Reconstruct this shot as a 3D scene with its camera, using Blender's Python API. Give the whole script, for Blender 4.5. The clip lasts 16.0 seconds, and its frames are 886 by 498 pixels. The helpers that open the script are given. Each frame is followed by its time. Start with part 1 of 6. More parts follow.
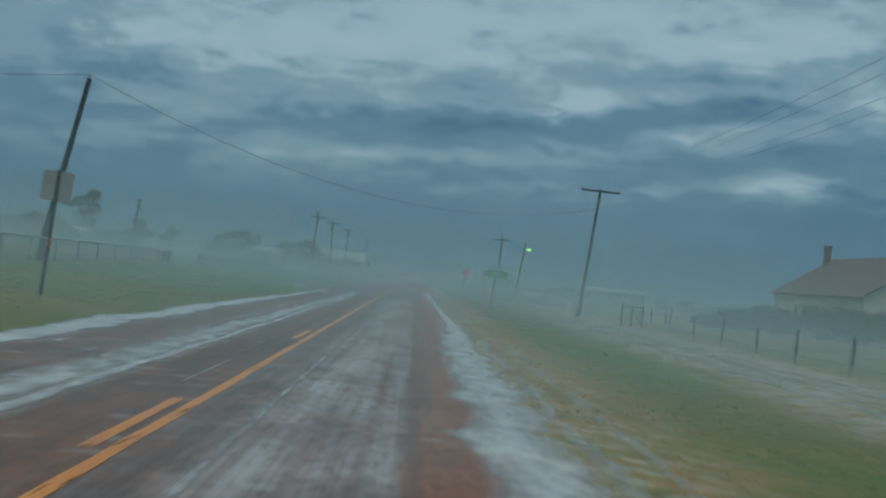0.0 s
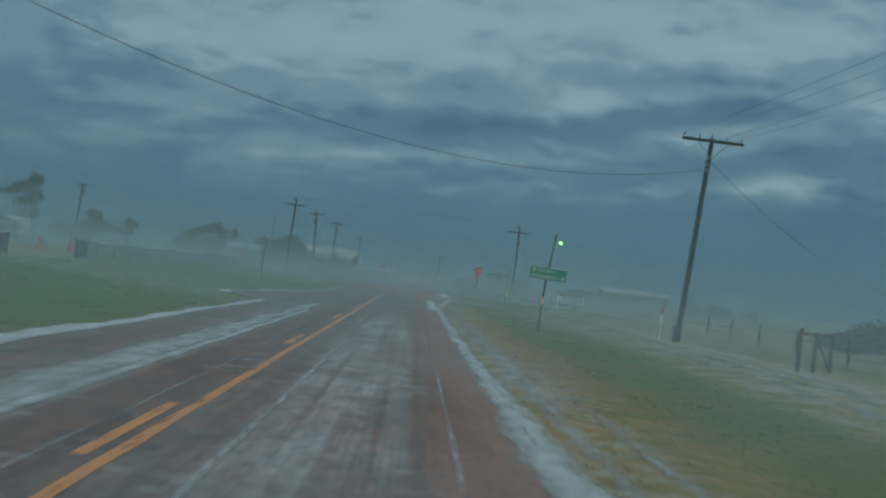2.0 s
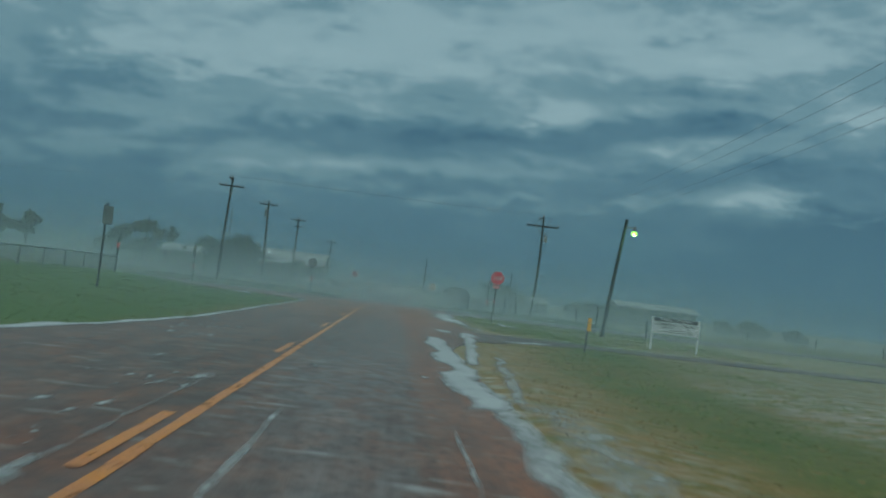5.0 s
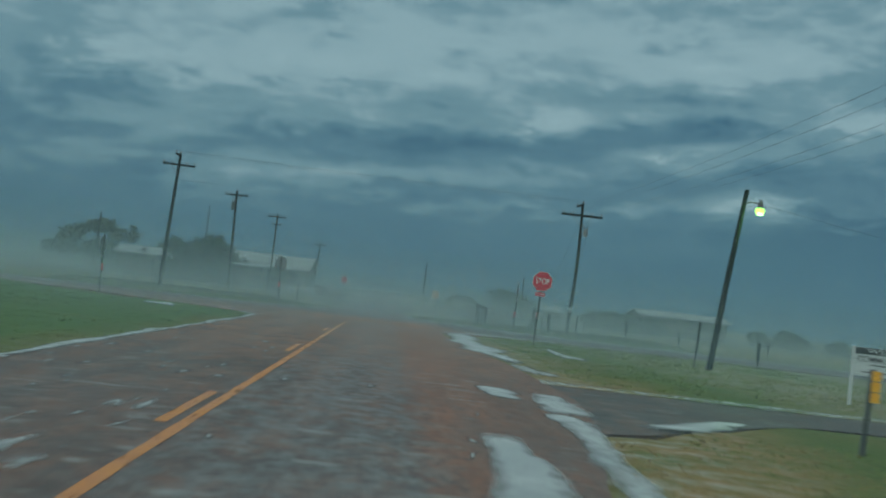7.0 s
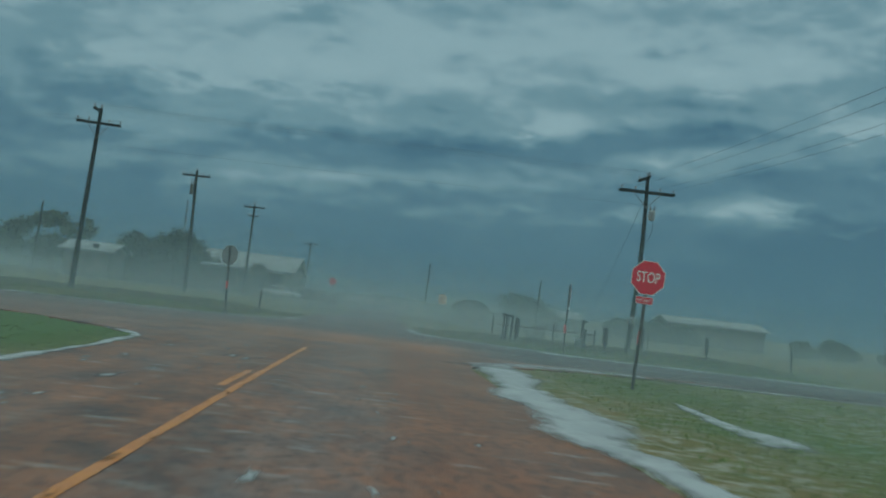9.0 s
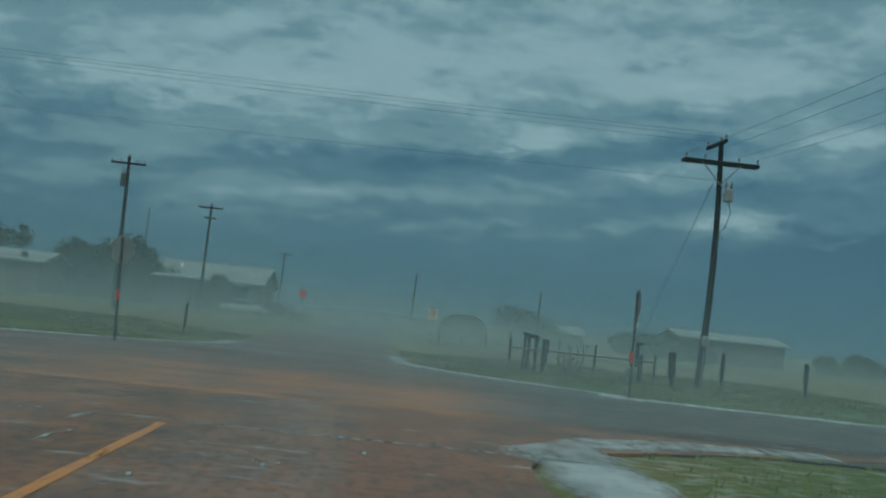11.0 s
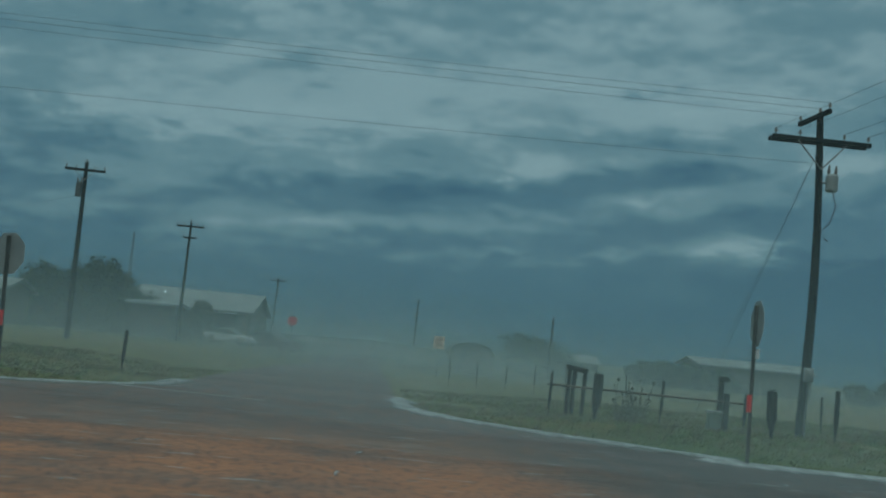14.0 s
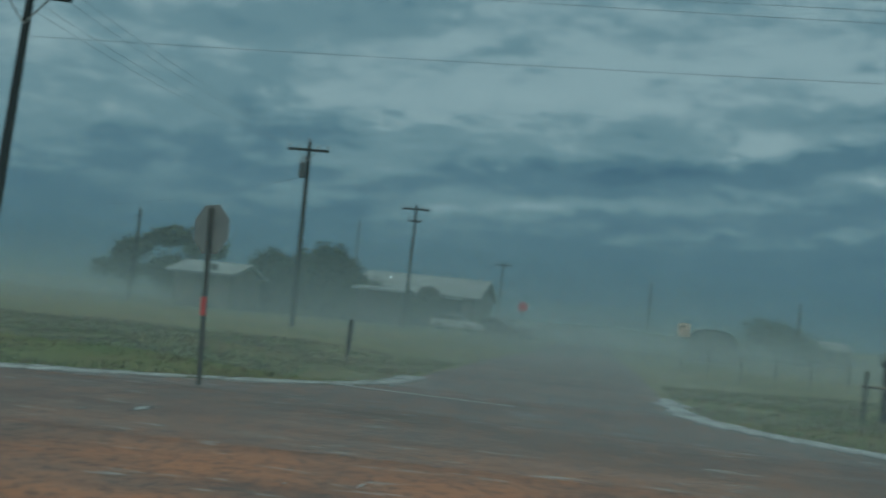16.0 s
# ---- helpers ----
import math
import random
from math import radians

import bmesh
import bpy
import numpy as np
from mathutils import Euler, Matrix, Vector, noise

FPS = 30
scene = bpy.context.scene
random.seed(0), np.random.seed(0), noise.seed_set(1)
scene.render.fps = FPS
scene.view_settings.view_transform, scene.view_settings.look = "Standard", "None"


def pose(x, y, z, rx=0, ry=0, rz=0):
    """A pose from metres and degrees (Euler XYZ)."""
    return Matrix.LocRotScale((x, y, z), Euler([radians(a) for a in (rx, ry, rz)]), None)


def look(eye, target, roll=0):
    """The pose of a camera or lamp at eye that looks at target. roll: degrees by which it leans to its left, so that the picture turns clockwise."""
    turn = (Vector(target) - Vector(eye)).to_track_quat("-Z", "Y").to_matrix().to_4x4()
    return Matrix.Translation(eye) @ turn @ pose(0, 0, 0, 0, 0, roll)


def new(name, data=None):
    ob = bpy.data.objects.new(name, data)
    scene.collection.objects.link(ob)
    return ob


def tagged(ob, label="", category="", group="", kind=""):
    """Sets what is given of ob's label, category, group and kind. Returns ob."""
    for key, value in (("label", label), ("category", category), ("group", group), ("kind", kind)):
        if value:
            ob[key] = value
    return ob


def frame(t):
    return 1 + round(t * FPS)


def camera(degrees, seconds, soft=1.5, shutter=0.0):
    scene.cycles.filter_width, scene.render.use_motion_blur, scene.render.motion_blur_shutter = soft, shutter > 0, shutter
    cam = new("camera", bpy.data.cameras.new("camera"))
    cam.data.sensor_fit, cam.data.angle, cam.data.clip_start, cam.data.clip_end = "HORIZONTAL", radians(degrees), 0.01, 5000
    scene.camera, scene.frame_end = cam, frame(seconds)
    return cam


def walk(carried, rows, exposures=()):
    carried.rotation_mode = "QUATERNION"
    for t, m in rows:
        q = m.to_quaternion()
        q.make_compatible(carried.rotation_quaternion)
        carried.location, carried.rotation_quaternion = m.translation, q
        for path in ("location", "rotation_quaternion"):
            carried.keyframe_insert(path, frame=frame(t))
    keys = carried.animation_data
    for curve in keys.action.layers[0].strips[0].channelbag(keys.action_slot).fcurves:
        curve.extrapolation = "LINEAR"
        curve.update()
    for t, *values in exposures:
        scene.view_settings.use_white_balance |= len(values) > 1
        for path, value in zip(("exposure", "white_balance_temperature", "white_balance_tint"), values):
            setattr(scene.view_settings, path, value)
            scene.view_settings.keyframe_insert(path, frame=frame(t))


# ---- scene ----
SOFT = 1.9
EXPOSURES = ((0.0, 0.12, 6400, 9), (0.4, -0.14, 6190, 8), (1.5, -0.10, 6200, 8), (2.2, -0.12, 6280, 7), (3.5, -0.08, 6400, 1), (9.0, -0.05, 6400, -1), (11.5, -0.18, 6300, -4), (13.5, -0.36, 6250, -4), (15.0, -0.17, 6400, -4), (16.0, -0.14, 6450, -1))
CLOUD_X, CLOUD_Y, ZENITH = 3.3, 1.7, 0.88
scene.cycles.transparent_max_bounces = 80
LOW_DUST, LOW_TALL, HIGH_DUST, HIGH_TALL = 0.0215, 1.6, 0.0013, 6.5
DUST_COLOUR = (0.415, 0.560, 0.590)
HEADLIT_DUST = (0.458, 0.560, 0.572)
DUST_ROWS = ((-14, 58, 6.0, 1.5), (64, 88, 6.0, 0.75), (94, 112, 6.0, 1.2), (118, 152, 5.7, 1.4), (160, 210, 9.0, 1.05), (225, 300, 24.0, 1.5))  # from, to, step, density

cam = camera(41.81, 16.0, soft=SOFT, shutter=0.45)
PATH = [
    (0, 1.903, -21.575, 1.436, 91.45, -6.42, -1.33),
    (0.5, 1.918, -14.413, 1.433, 91.46, -6.44, -1.35),
    (1, 1.900, -7.348, 1.445, 91.45, -6.48, -1.36),
    (1.5, 1.882, -0.321, 1.440, 91.43, -6.47, -1.36),
    (2, 1.850, 6.741, 1.438, 91.47, -6.52, -1.42),
    (2.5, 1.850, 13.620, 1.425, 91.47, -6.52, -1.50),
    (3, 1.884, 20.260, 1.403, 91.53, -6.57, -1.59),
    (3.5, 1.837, 26.505, 1.376, 91.70, -6.68, -1.95),
    (4, 1.717, 32.383, 1.346, 91.92, -6.73, -2.35),
    (4.2, 1.671, 34.698, 1.329, 92.00, -6.73, -2.39),
    (6.3, 1.571, 58.085, 1.347, 92.34, -6.64, -2.63),
    (6.5, 1.577, 60.178, 1.333, 92.44, -6.59, -2.67),
    (7, 1.620, 65.317, 1.331, 92.52, -6.52, -2.66),
    (7.5, 1.691, 70.443, 1.357, 92.56, -6.43, -2.61),
    (8, 1.735, 75.363, 1.364, 92.57, -6.39, -2.58),
    (8.5, 1.765, 80.102, 1.379, 92.62, -6.48, -2.60),
    (9, 1.823, 84.631, 1.387, 92.73, -6.53, -2.67),
    (9.2, 1.850, 86.349, 1.394, 92.78, -6.54, -2.68),
    (11.5, 2.169, 102.353, 1.413, 93.80, -5.94, -3.66),
    (12, 2.183, 104.443, 1.400, 94.10, -5.89, -3.79),
    (12.5, 2.207, 106.126, 1.391, 94.38, -5.83, -3.85),
    (13, 2.230, 107.339, 1.386, 94.63, -5.80, -3.90),
    (13.5, 2.247, 108.106, 1.380, 94.88, -5.73, -3.91),
    (14, 2.242, 108.780, 1.384, 94.94, -5.57, -3.42),
    (14.5, 2.237, 109.543, 1.378, 94.78, -5.45, -2.51),
    (15, 2.105, 110.585, 1.392, 94.29, -5.38, -0.95),
    (15.5, 1.792, 112.020, 1.414, 93.69, -5.47, 2.05),
    (16, 1.356, 113.356, 1.433, 93.14, -5.54, 7.51),
]
walk(cam, [(r[0], pose(*r[1:])) for r in PATH], EXPOSURES)

# ---- light ----
world = bpy.data.worlds.new("storm_sky")
scene.world = world
world.use_nodes = True
W = world.node_tree
W.nodes.clear()




def wmath(op, a, b=None, clamp=False):
    n = W.nodes.new("ShaderNodeMath")
    n.operation = op
    n.use_clamp = clamp
    for i, v in enumerate((a, b)):
        if v is None:
            continue
        if isinstance(v, (int, float)):
            n.inputs[i].default_value = v
        else:
            W.links.new(v, n.inputs[i])
    return n.outputs[0]


def wramp(fac, stops):
    n = W.nodes.new("ShaderNodeValToRGB")
    n.color_ramp.interpolation = "EASE"
    while len(n.color_ramp.elements) < len(stops):
        n.color_ramp.elements.new(0.5)
    for e, (p, c) in zip(n.color_ramp.elements, stops):
        e.position, e.color = p, (*c, 1)
    W.links.new(fac, n.inputs[0])
    return n.outputs[0]


def wmix(fac, a, b, mode="MIX"):
    n = W.nodes.new("ShaderNodeMix")
    n.data_type, n.blend_type = "RGBA", mode
    for sock, v in ((n.inputs[0], fac), (n.inputs[6], a), (n.inputs[7], b)):
        if isinstance(v, (int, float)):
            sock.default_value = v
        elif isinstance(v, tuple):
            sock.default_value = (*v, 1)
        else:
            W.links.new(v, sock)
    return n.outputs[2]


def wnoise(vec, scale, detail, rough=0.55, distortion=0.0):
    n = W.nodes.new("ShaderNodeTexNoise")
    n.inputs["Scale"].default_value, n.inputs["Detail"].default_value = scale, detail
    n.inputs["Roughness"].default_value, n.inputs["Distortion"].default_value = rough, distortion
    W.links.new(vec, n.inputs["Vector"])
    return n.outputs["Fac"]


co = W.nodes.new("ShaderNodeTexCoord").outputs["Generated"]
sep = W.nodes.new("ShaderNodeSeparateXYZ")
W.links.new(co, sep.inputs[0])
up = wmath("MAXIMUM", sep.outputs[2], 0.0)
deep = wmath("ADD", up, 0.14)
flat = W.nodes.new("ShaderNodeCombineXYZ")
W.links.new(wmath("ADD", wmath("DIVIDE", sep.outputs[0], deep), CLOUD_X), flat.inputs[0])
W.links.new(wmath("ADD", wmath("DIVIDE", sep.outputs[1], deep), CLOUD_Y), flat.inputs[1])
big = wnoise(flat.outputs[0], 0.7, 3.0, 0.5, 0.0)
fine = wnoise(flat.outputs[0], 2.2, 12.0, 0.6, 0.1)
squash = W.nodes.new("ShaderNodeMapping")
squash.inputs["Scale"].default_value = (1.0, 1.0, 2.6)
W.links.new(co, squash.inputs[0])
puff = wnoise(squash.outputs[0], 8.5, 14.0, 0.67, 0.0)
lump = wmath("MULTIPLY", wmath("ABSOLUTE", wmath("SUBTRACT", wnoise(squash.outputs[0], 9.0, 4.0, 0.5, 0.0), 0.5)), 0.35)
billow = wmath("ADD", lump, wmath("ADD", wmath("ADD", wmath("MULTIPLY", big, 0.14), wmath("MULTIPLY", fine, 0.46)), wmath("MULTIPLY", puff, 0.50)))
# cloud banks: bearing, height along the tilted deck, half widths, strength
way = wmath("ARCTAN2", sep.outputs[0], sep.outputs[1])
deck = wmath("SUBTRACT", up, wmath("MULTIPLY", way, 0.11))
curl = wmath("SUBTRACT", wnoise(squash.outputs[0], 13.0, 8.0, 0.6), 0.5)
roll_ = wmath("SUBTRACT", wnoise(flat.outputs[0], 3.1, 7.0, 0.58), 0.5)
tuft = wmath("SUBTRACT", wnoise(squash.outputs[0], 27.0, 8.0, 0.64), 0.5)
way = wmath("ADD", way, wmath("ADD", wmath("MULTIPLY", curl, 0.10), wmath("MULTIPLY", tuft, 0.07)))
deck = wmath("ADD", deck, wmath("ADD", wmath("ADD", wmath("MULTIPLY", curl, 0.026), wmath("MULTIPLY", tuft, 0.030)), wmath("MULTIPLY", roll_, 0.012)))
BRIGHT = ((0.005, 0.205, 0.19, 0.030, 0.050), (-0.10, 0.177, 0.09, 0.022, 0.045), (0.125, 0.147, 0.036, 0.010, 0.105),
          (0.200, 0.150, 0.028, 0.009, 0.080), (0.240, 0.120, 0.038, 0.006, 0.095), (0.372, 0.135, 0.062, 0.008, 0.100),
          (-0.050, 0.104, 0.115, 0.0065, 0.065), (-0.265, 0.117, 0.085, 0.007, 0.055), (0.306, 0.076, 0.052, 0.0065, 0.140),
          (0.198, 0.073, 0.024, 0.0045, 0.095), (0.030, 0.078, 0.014, 0.0035, 0.075), (0.104, 0.077, 0.022, 0.004, 0.070),
          (0.000, 0.087, 0.035, 0.004, 0.055), (0.340, 0.192, 0.080, 0.024, 0.045), (-0.275, 0.206, 0.045, 0.014, 0.055), (0.378, 0.052, 0.032, 0.003, 0.070))
# the last two are no clouds: they darken the sides like lens vignetting
DARK = ((-0.222, 0.171, 0.060, 0.018, 0.085), (-0.305, 0.198, 0.030, 0.020, 0.050), (0.068, 0.127, 0.120, 0.015, 0.075),
        (0.250, 0.140, 0.045, 0.009, 0.070), (0.275, 0.096, 0.130, 0.008, 0.060), (0.225, 0.162, 0.070, 0.008, 0.050),
        (0.035, 0.199, 0.035, 0.007, 0.055), (0.208, 0.206, 0.026, 0.005, 0.065), (-0.105, 0.125, 0.100, 0.009, 0.040),
        (-0.260, 0.086, 0.110, 0.018, 0.060), (0.380, 0.040, 0.110, 0.026, 0.075), (-0.105, 0.236, 0.035, 0.008, 0.070),
        (-0.285, 0.138, 0.075, 0.006, 0.050), (-0.215, 0.268, 0.120, 0.018, 0.090), (0.290, 0.288, 0.110, 0.014, 0.030), (-0.390, 0.190, 0.120, 0.070, 0.055), (0.470, 0.180, 0.110, 0.080, 0.030))
banks = 0.0
for sign, group in ((1, BRIGHT), (-1, DARK)):
    for a, b, wa, wb, amount in group:
        da, db = wmath("DIVIDE", wmath("SUBTRACT", way, a), wa), wmath("DIVIDE", wmath("SUBTRACT", deck, b), wb)
        near = wmath("EXPONENT", wmath("MULTIPLY", wmath("ADD", wmath("MULTIPLY", da, da), wmath("MULTIPLY", db, db)), -1.0))
        banks = wmath("ADD", wmath("MULTIPLY", near, sign * 1.25 * amount), banks)
layer = wramp(deck, [(0.0, (0.40,) * 3), (0.055, (0.44,) * 3), (0.078, (0.485,) * 3), (0.10, (0.53,) * 3), (0.122, (0.525,) * 3), (0.167, (0.595,) * 3), (0.19, (0.635,) * 3), (0.30, (0.64,) * 3)])
cover = wmath("ADD", wmath("ADD", wmath("ADD", layer, banks), wmath("MULTIPLY", tuft, 0.20)), wmath("MULTIPLY", wmath("SUBTRACT", billow, 0.572), 0.62))
cloud = wramp(cover, [(0.36, (0.043, 0.120, 0.192)), (0.47, (0.080, 0.174, 0.246)), (0.57, (0.148, 0.260, 0.322)), (0.69, (0.270, 0.392, 0.452)), (0.88, (0.38, 0.51, 0.57))])
low = wramp(up, [(0.0, (0.046, 0.135, 0.205)), (0.05, (0.040, 0.130, 0.212)), (0.12, (0.044, 0.130, 0.200))])
veil = wmath("MULTIPLY", wmath("SUBTRACT", up, 0.03), 14.0, True)
dome = wmix(veil, low, cloud)
# the open gaps show a clear sky behind the cloud
sky = W.nodes.new("ShaderNodeTexSky")
sky.sky_type, sky.sun_disc = "NISHITA", False
sky.sun_elevation, sky.sun_rotation = radians(48), radians(200)
blue = wmix(1.0, sky.outputs[0], (0.09, 0.09, 0.09), "MULTIPLY")
dome = wmix(0.06, dome, blue)
# thinner, brighter cloud overhead
gain = wramp(up, [(0.0, (0.0, 0.0, 0.0)), (0.30, (0.0, 0.0, 0.0)), (0.75, (1.0, 1.0, 1.0))])
dome = wmix(gain, dome, (ZENITH * 0.80, ZENITH, ZENITH * 1.03))
bg = W.nodes.new("ShaderNodeBackground")
W.links.new(dome, bg.inputs[0])
bg.inputs[1].default_value = 1.0
W.links.new(bg.outputs[0], W.nodes.new("ShaderNodeOutputWorld").inputs[0])

sun = new("sun", bpy.data.lights.new("sun", "SUN"))
sun.data.energy, sun.data.angle, sun.data.color = 0.7, radians(35), (1.0, 0.96, 0.9)
sun.matrix_world = look((-20, -60, 80), (0, 0, 0))

# ---- materials ----


def material(name, c1, c2, scale=3.0, grain=40.0, rough=0.8, bump=0.3, metal=0.0, speck=0.25, stretch=None, island=0.0, gloss=0.5):
    m = bpy.data.materials.new(name)
    m.use_nodes = True
    t = m.node_tree
    b = t.nodes["Principled BSDF"]
    tc = t.nodes.new("ShaderNodeTexCoord").outputs["Object"]
    if stretch:
        mp = t.nodes.new("ShaderNodeMapping")
        mp.inputs["Scale"].default_value = stretch
        t.links.new(tc, mp.inputs[0])
        tc = mp.outputs[0]

    def nz(s, d):
        n = t.nodes.new("ShaderNodeTexNoise")
        n.inputs["Scale"].default_value, n.inputs["Detail"].default_value = s, d
        t.links.new(tc, n.inputs["Vector"])
        return n.outputs["Fac"]

    def mix(f, a, c, mode="MIX"):
        n = t.nodes.new("ShaderNodeMix")
        n.data_type, n.blend_type = "RGBA", mode
        for sock, v in ((n.inputs[0], f), (n.inputs[6], a), (n.inputs[7], c)):
            if isinstance(v, (int, float)):
                sock.default_value = v
            elif isinstance(v, tuple):
                sock.default_value = (*v, 1)
            else:
                t.links.new(v, sock)
        return n.outputs[2]

    def ramp(f, lo, hi):
        n = t.nodes.new("ShaderNodeMapRange")
        n.inputs[1].default_value, n.inputs[2].default_value = lo, hi
        t.links.new(f, n.inputs[0])
        return n.outputs[0]

    large, small = nz(scale, 5.0), nz(grain, 3.0)
    col = mix(ramp(large, 0.35, 0.65), c1, c2)
    col = mix(speck, col, mix(ramp(small, 0.3, 0.7), (0.15, 0.15, 0.15), (1.0, 1.0, 1.0)), "MULTIPLY")
    if island:
        geo = t.nodes.new("ShaderNodeNewGeometry")
        col = mix(island, col, mix(geo.outputs["Random Per Island"], (0.35, 0.35, 0.3), (1.25, 1.2, 1.0)), "MULTIPLY")
    t.links.new(col, b.inputs["Base Color"])
    b.inputs["Metallic"].default_value = metal
    b.inputs["Specular IOR Level"].default_value = gloss
    rr = t.nodes.new("ShaderNodeMapRange")
    rr.inputs[3].default_value, rr.inputs[4].default_value = max(0.03, rough - 0.12), min(1, rough + 0.12)
    t.links.new(large, rr.inputs[0])
    t.links.new(rr.outputs[0], b.inputs["Roughness"])
    if bump:
        bp = t.nodes.new("ShaderNodeBump")
        bp.inputs["Strength"].default_value, bp.inputs["Distance"].default_value = bump, 0.01
        t.links.new(small, bp.inputs["Height"])
        t.links.new(bp.outputs[0], b.inputs["Normal"])
    return m


M_WOOD = material("weathered_pole_wood", (0.009, 0.010, 0.012), (0.019, 0.019, 0.020), 2.0, 60, 0.9, 0.5, stretch=(6, 6, 0.5), gloss=0.06)
M_POST = material("weathered_fence_wood", (0.014, 0.014, 0.014), (0.030, 0.028, 0.026), 3.0, 50, 0.9, 0.5, stretch=(6, 6, 0.6), gloss=0.08)
M_STEEL = material("galvanised_steel", (0.13, 0.135, 0.14), (0.2, 0.2, 0.2), 6, 70, 0.55, 0.1, 0.7)
M_RUST = material("rusty_steel_pipe", (0.08, 0.05, 0.035), (0.12, 0.075, 0.05), 8, 60, 0.8, 0.3, 0.2)
M_WIRE = material("wire", (0.03, 0.03, 0.035), (0.04, 0.04, 0.045), 4, 40, 0.6, 0.0)
M_PORC = material("porcelain", (0.10, 0.09, 0.09), (0.16, 0.14, 0.13), 10, 60, 0.3, 0.0)
M_TANK = material("painted_tank", (0.22, 0.24, 0.25), (0.30, 0.32, 0.32), 4, 40, 0.5, 0.1)
M_DARKTANK = material("dull_grey_tank", (0.05, 0.055, 0.06), (0.08, 0.085, 0.09), 4, 40, 0.6, 0.1)
M_GREEN = material("green_sign_sheeting", (0.0, 0.21, 0.095), (0.0, 0.245, 0.11), 3, 60, 0.45, 0.0, speck=0.1)
M_WHITE = material("white_sign_sheeting", (0.72, 0.72, 0.70), (0.8, 0.8, 0.78), 3, 60, 0.45, 0.0, speck=0.1)
M_WORDS = material("dulled_white_lettering", (0.46, 0.52, 0.47), (0.54, 0.60, 0.54), 3, 60, 0.5, 0.0, speck=0.1)
M_RED = material("red_sign_sheeting", (0.58, 0.004, 0.030), (0.64, 0.005, 0.036), 3, 60, 0.4, 0.0, speck=0.1)
M_SIGNPOST = material("dull_steel_sign_post", (0.045, 0.043, 0.040), (0.075, 0.070, 0.064), 6, 60, 0.75, 0.2, 0.2)
M_ALU = material("bare_aluminium_sheet", (0.21, 0.22, 0.22), (0.27, 0.28, 0.27), 3, 50, 0.5, 0.05, 0.4)
M_CONE = material("faded_orange_plastic", (0.40, 0.085, 0.04), (0.47, 0.11, 0.05), 5, 60, 0.6, 0.0, speck=0.1)
M_ORANGE = material("orange_reflector_tape", (0.66, 0.17, 0.04), (0.72, 0.21, 0.05), 5, 60, 0.4, 0.0, speck=0.1)
M_REDTAPE = material("red_reflector_tape", (0.60, 0.025, 0.025), (0.66, 0.035, 0.03), 5, 60, 0.4, 0.0, speck=0.1)
M_YTAPE = material("yellow_reflector", (0.90, 0.40, 0.015), (0.95, 0.46, 0.02), 5, 60, 0.35, 0.0, speck=0.1)
M_BLACK = material("black_paint", (0.02, 0.02, 0.022), (0.035, 0.035, 0.04), 4, 50, 0.5, 0.0)
M_PLASTER = material("pale_stucco", (0.36, 0.31, 0.275), (0.44, 0.385, 0.335), 1.2, 30, 0.9, 0.4)
M_ROOFRED = material("brown_shingle", (0.070, 0.036, 0.034), (0.105, 0.052, 0.048), 1.0, 14, 0.85, 0.6)
M_BRICK = material("chimney_brick", (0.085, 0.042, 0.034), (0.12, 0.055, 0.042), 5, 30, 0.9, 0.5)
M_TIN = material("pale_metal_roofing", (0.19, 0.21, 0.215), (0.26, 0.28, 0.28), 0.6, 20, 0.5, 0.1, 0.1)
M_SIDING = material("weathered_siding", (0.12, 0.115, 0.10), (0.17, 0.16, 0.14), 1.0, 15, 0.85, 0.3)
M_TRAILER = material("white_camper_skin", (0.5, 0.5, 0.48), (0.6, 0.6, 0.57), 1.0, 15, 0.5, 0.05)
M_GLASSY = material("dark_window", (0.02, 0.025, 0.03), (0.03, 0.035, 0.04), 2, 20, 0.12, 0.0)
M_CARW = material("white_car_paint", (0.55, 0.56, 0.56), (0.62, 0.63, 0.63), 2, 30, 0.25, 0.0, speck=0.05)
M_CARD = material("dark_car_paint", (0.05, 0.03, 0.03), (0.06, 0.04, 0.04), 2, 30, 0.25, 0.0, speck=0.05)
M_RUBBER = material("tyre_rubber", (0.02, 0.02, 0.02), (0.03, 0.03, 0.03), 4, 40, 0.8, 0.2)
M_LEAF = material("tree_leaves", (0.030, 0.050, 0.022), (0.055, 0.080, 0.035), 0.6, 8, 0.8, 0.0, island=0.6)
M_HEDGE = material("hedge_leaves", (0.022, 0.040, 0.022), (0.040, 0.062, 0.032), 0.8, 8, 0.85, 0.0, island=0.5, gloss=0.15)
M_WEED = material("dry_weed", (0.05, 0.055, 0.03), (0.085, 0.075, 0.045), 4, 40, 0.9, 0.0)
M_BARK = material("bark", (0.05, 0.04, 0.03), (0.08, 0.065, 0.05), 4, 40, 0.9, 0.5)
M_GRASS = material("grass_blades", (0.115, 0.200, 0.050), (0.205, 0.215, 0.075), 0.35, 6, 0.75, 0.0, island=0.2, gloss=0.2)
M_LUSH = material("lush_grass_blades", (0.120, 0.200, 0.045), (0.190, 0.205, 0.062), 0.35, 6, 0.75, 0.0, island=0.2, gloss=0.2)
M_DRY = material("dry_grass_blades", (0.36, 0.24, 0.125), (0.30, 0.225, 0.10), 0.6, 6, 0.8, 0.0, island=0.2, gloss=0.2)
M_ROUGH = material("rough_wet_grass_blades", (0.070, 0.140, 0.028), (0.120, 0.138, 0.038), 0.35, 6, 0.75, 0.0, island=0.2, gloss=0.2)
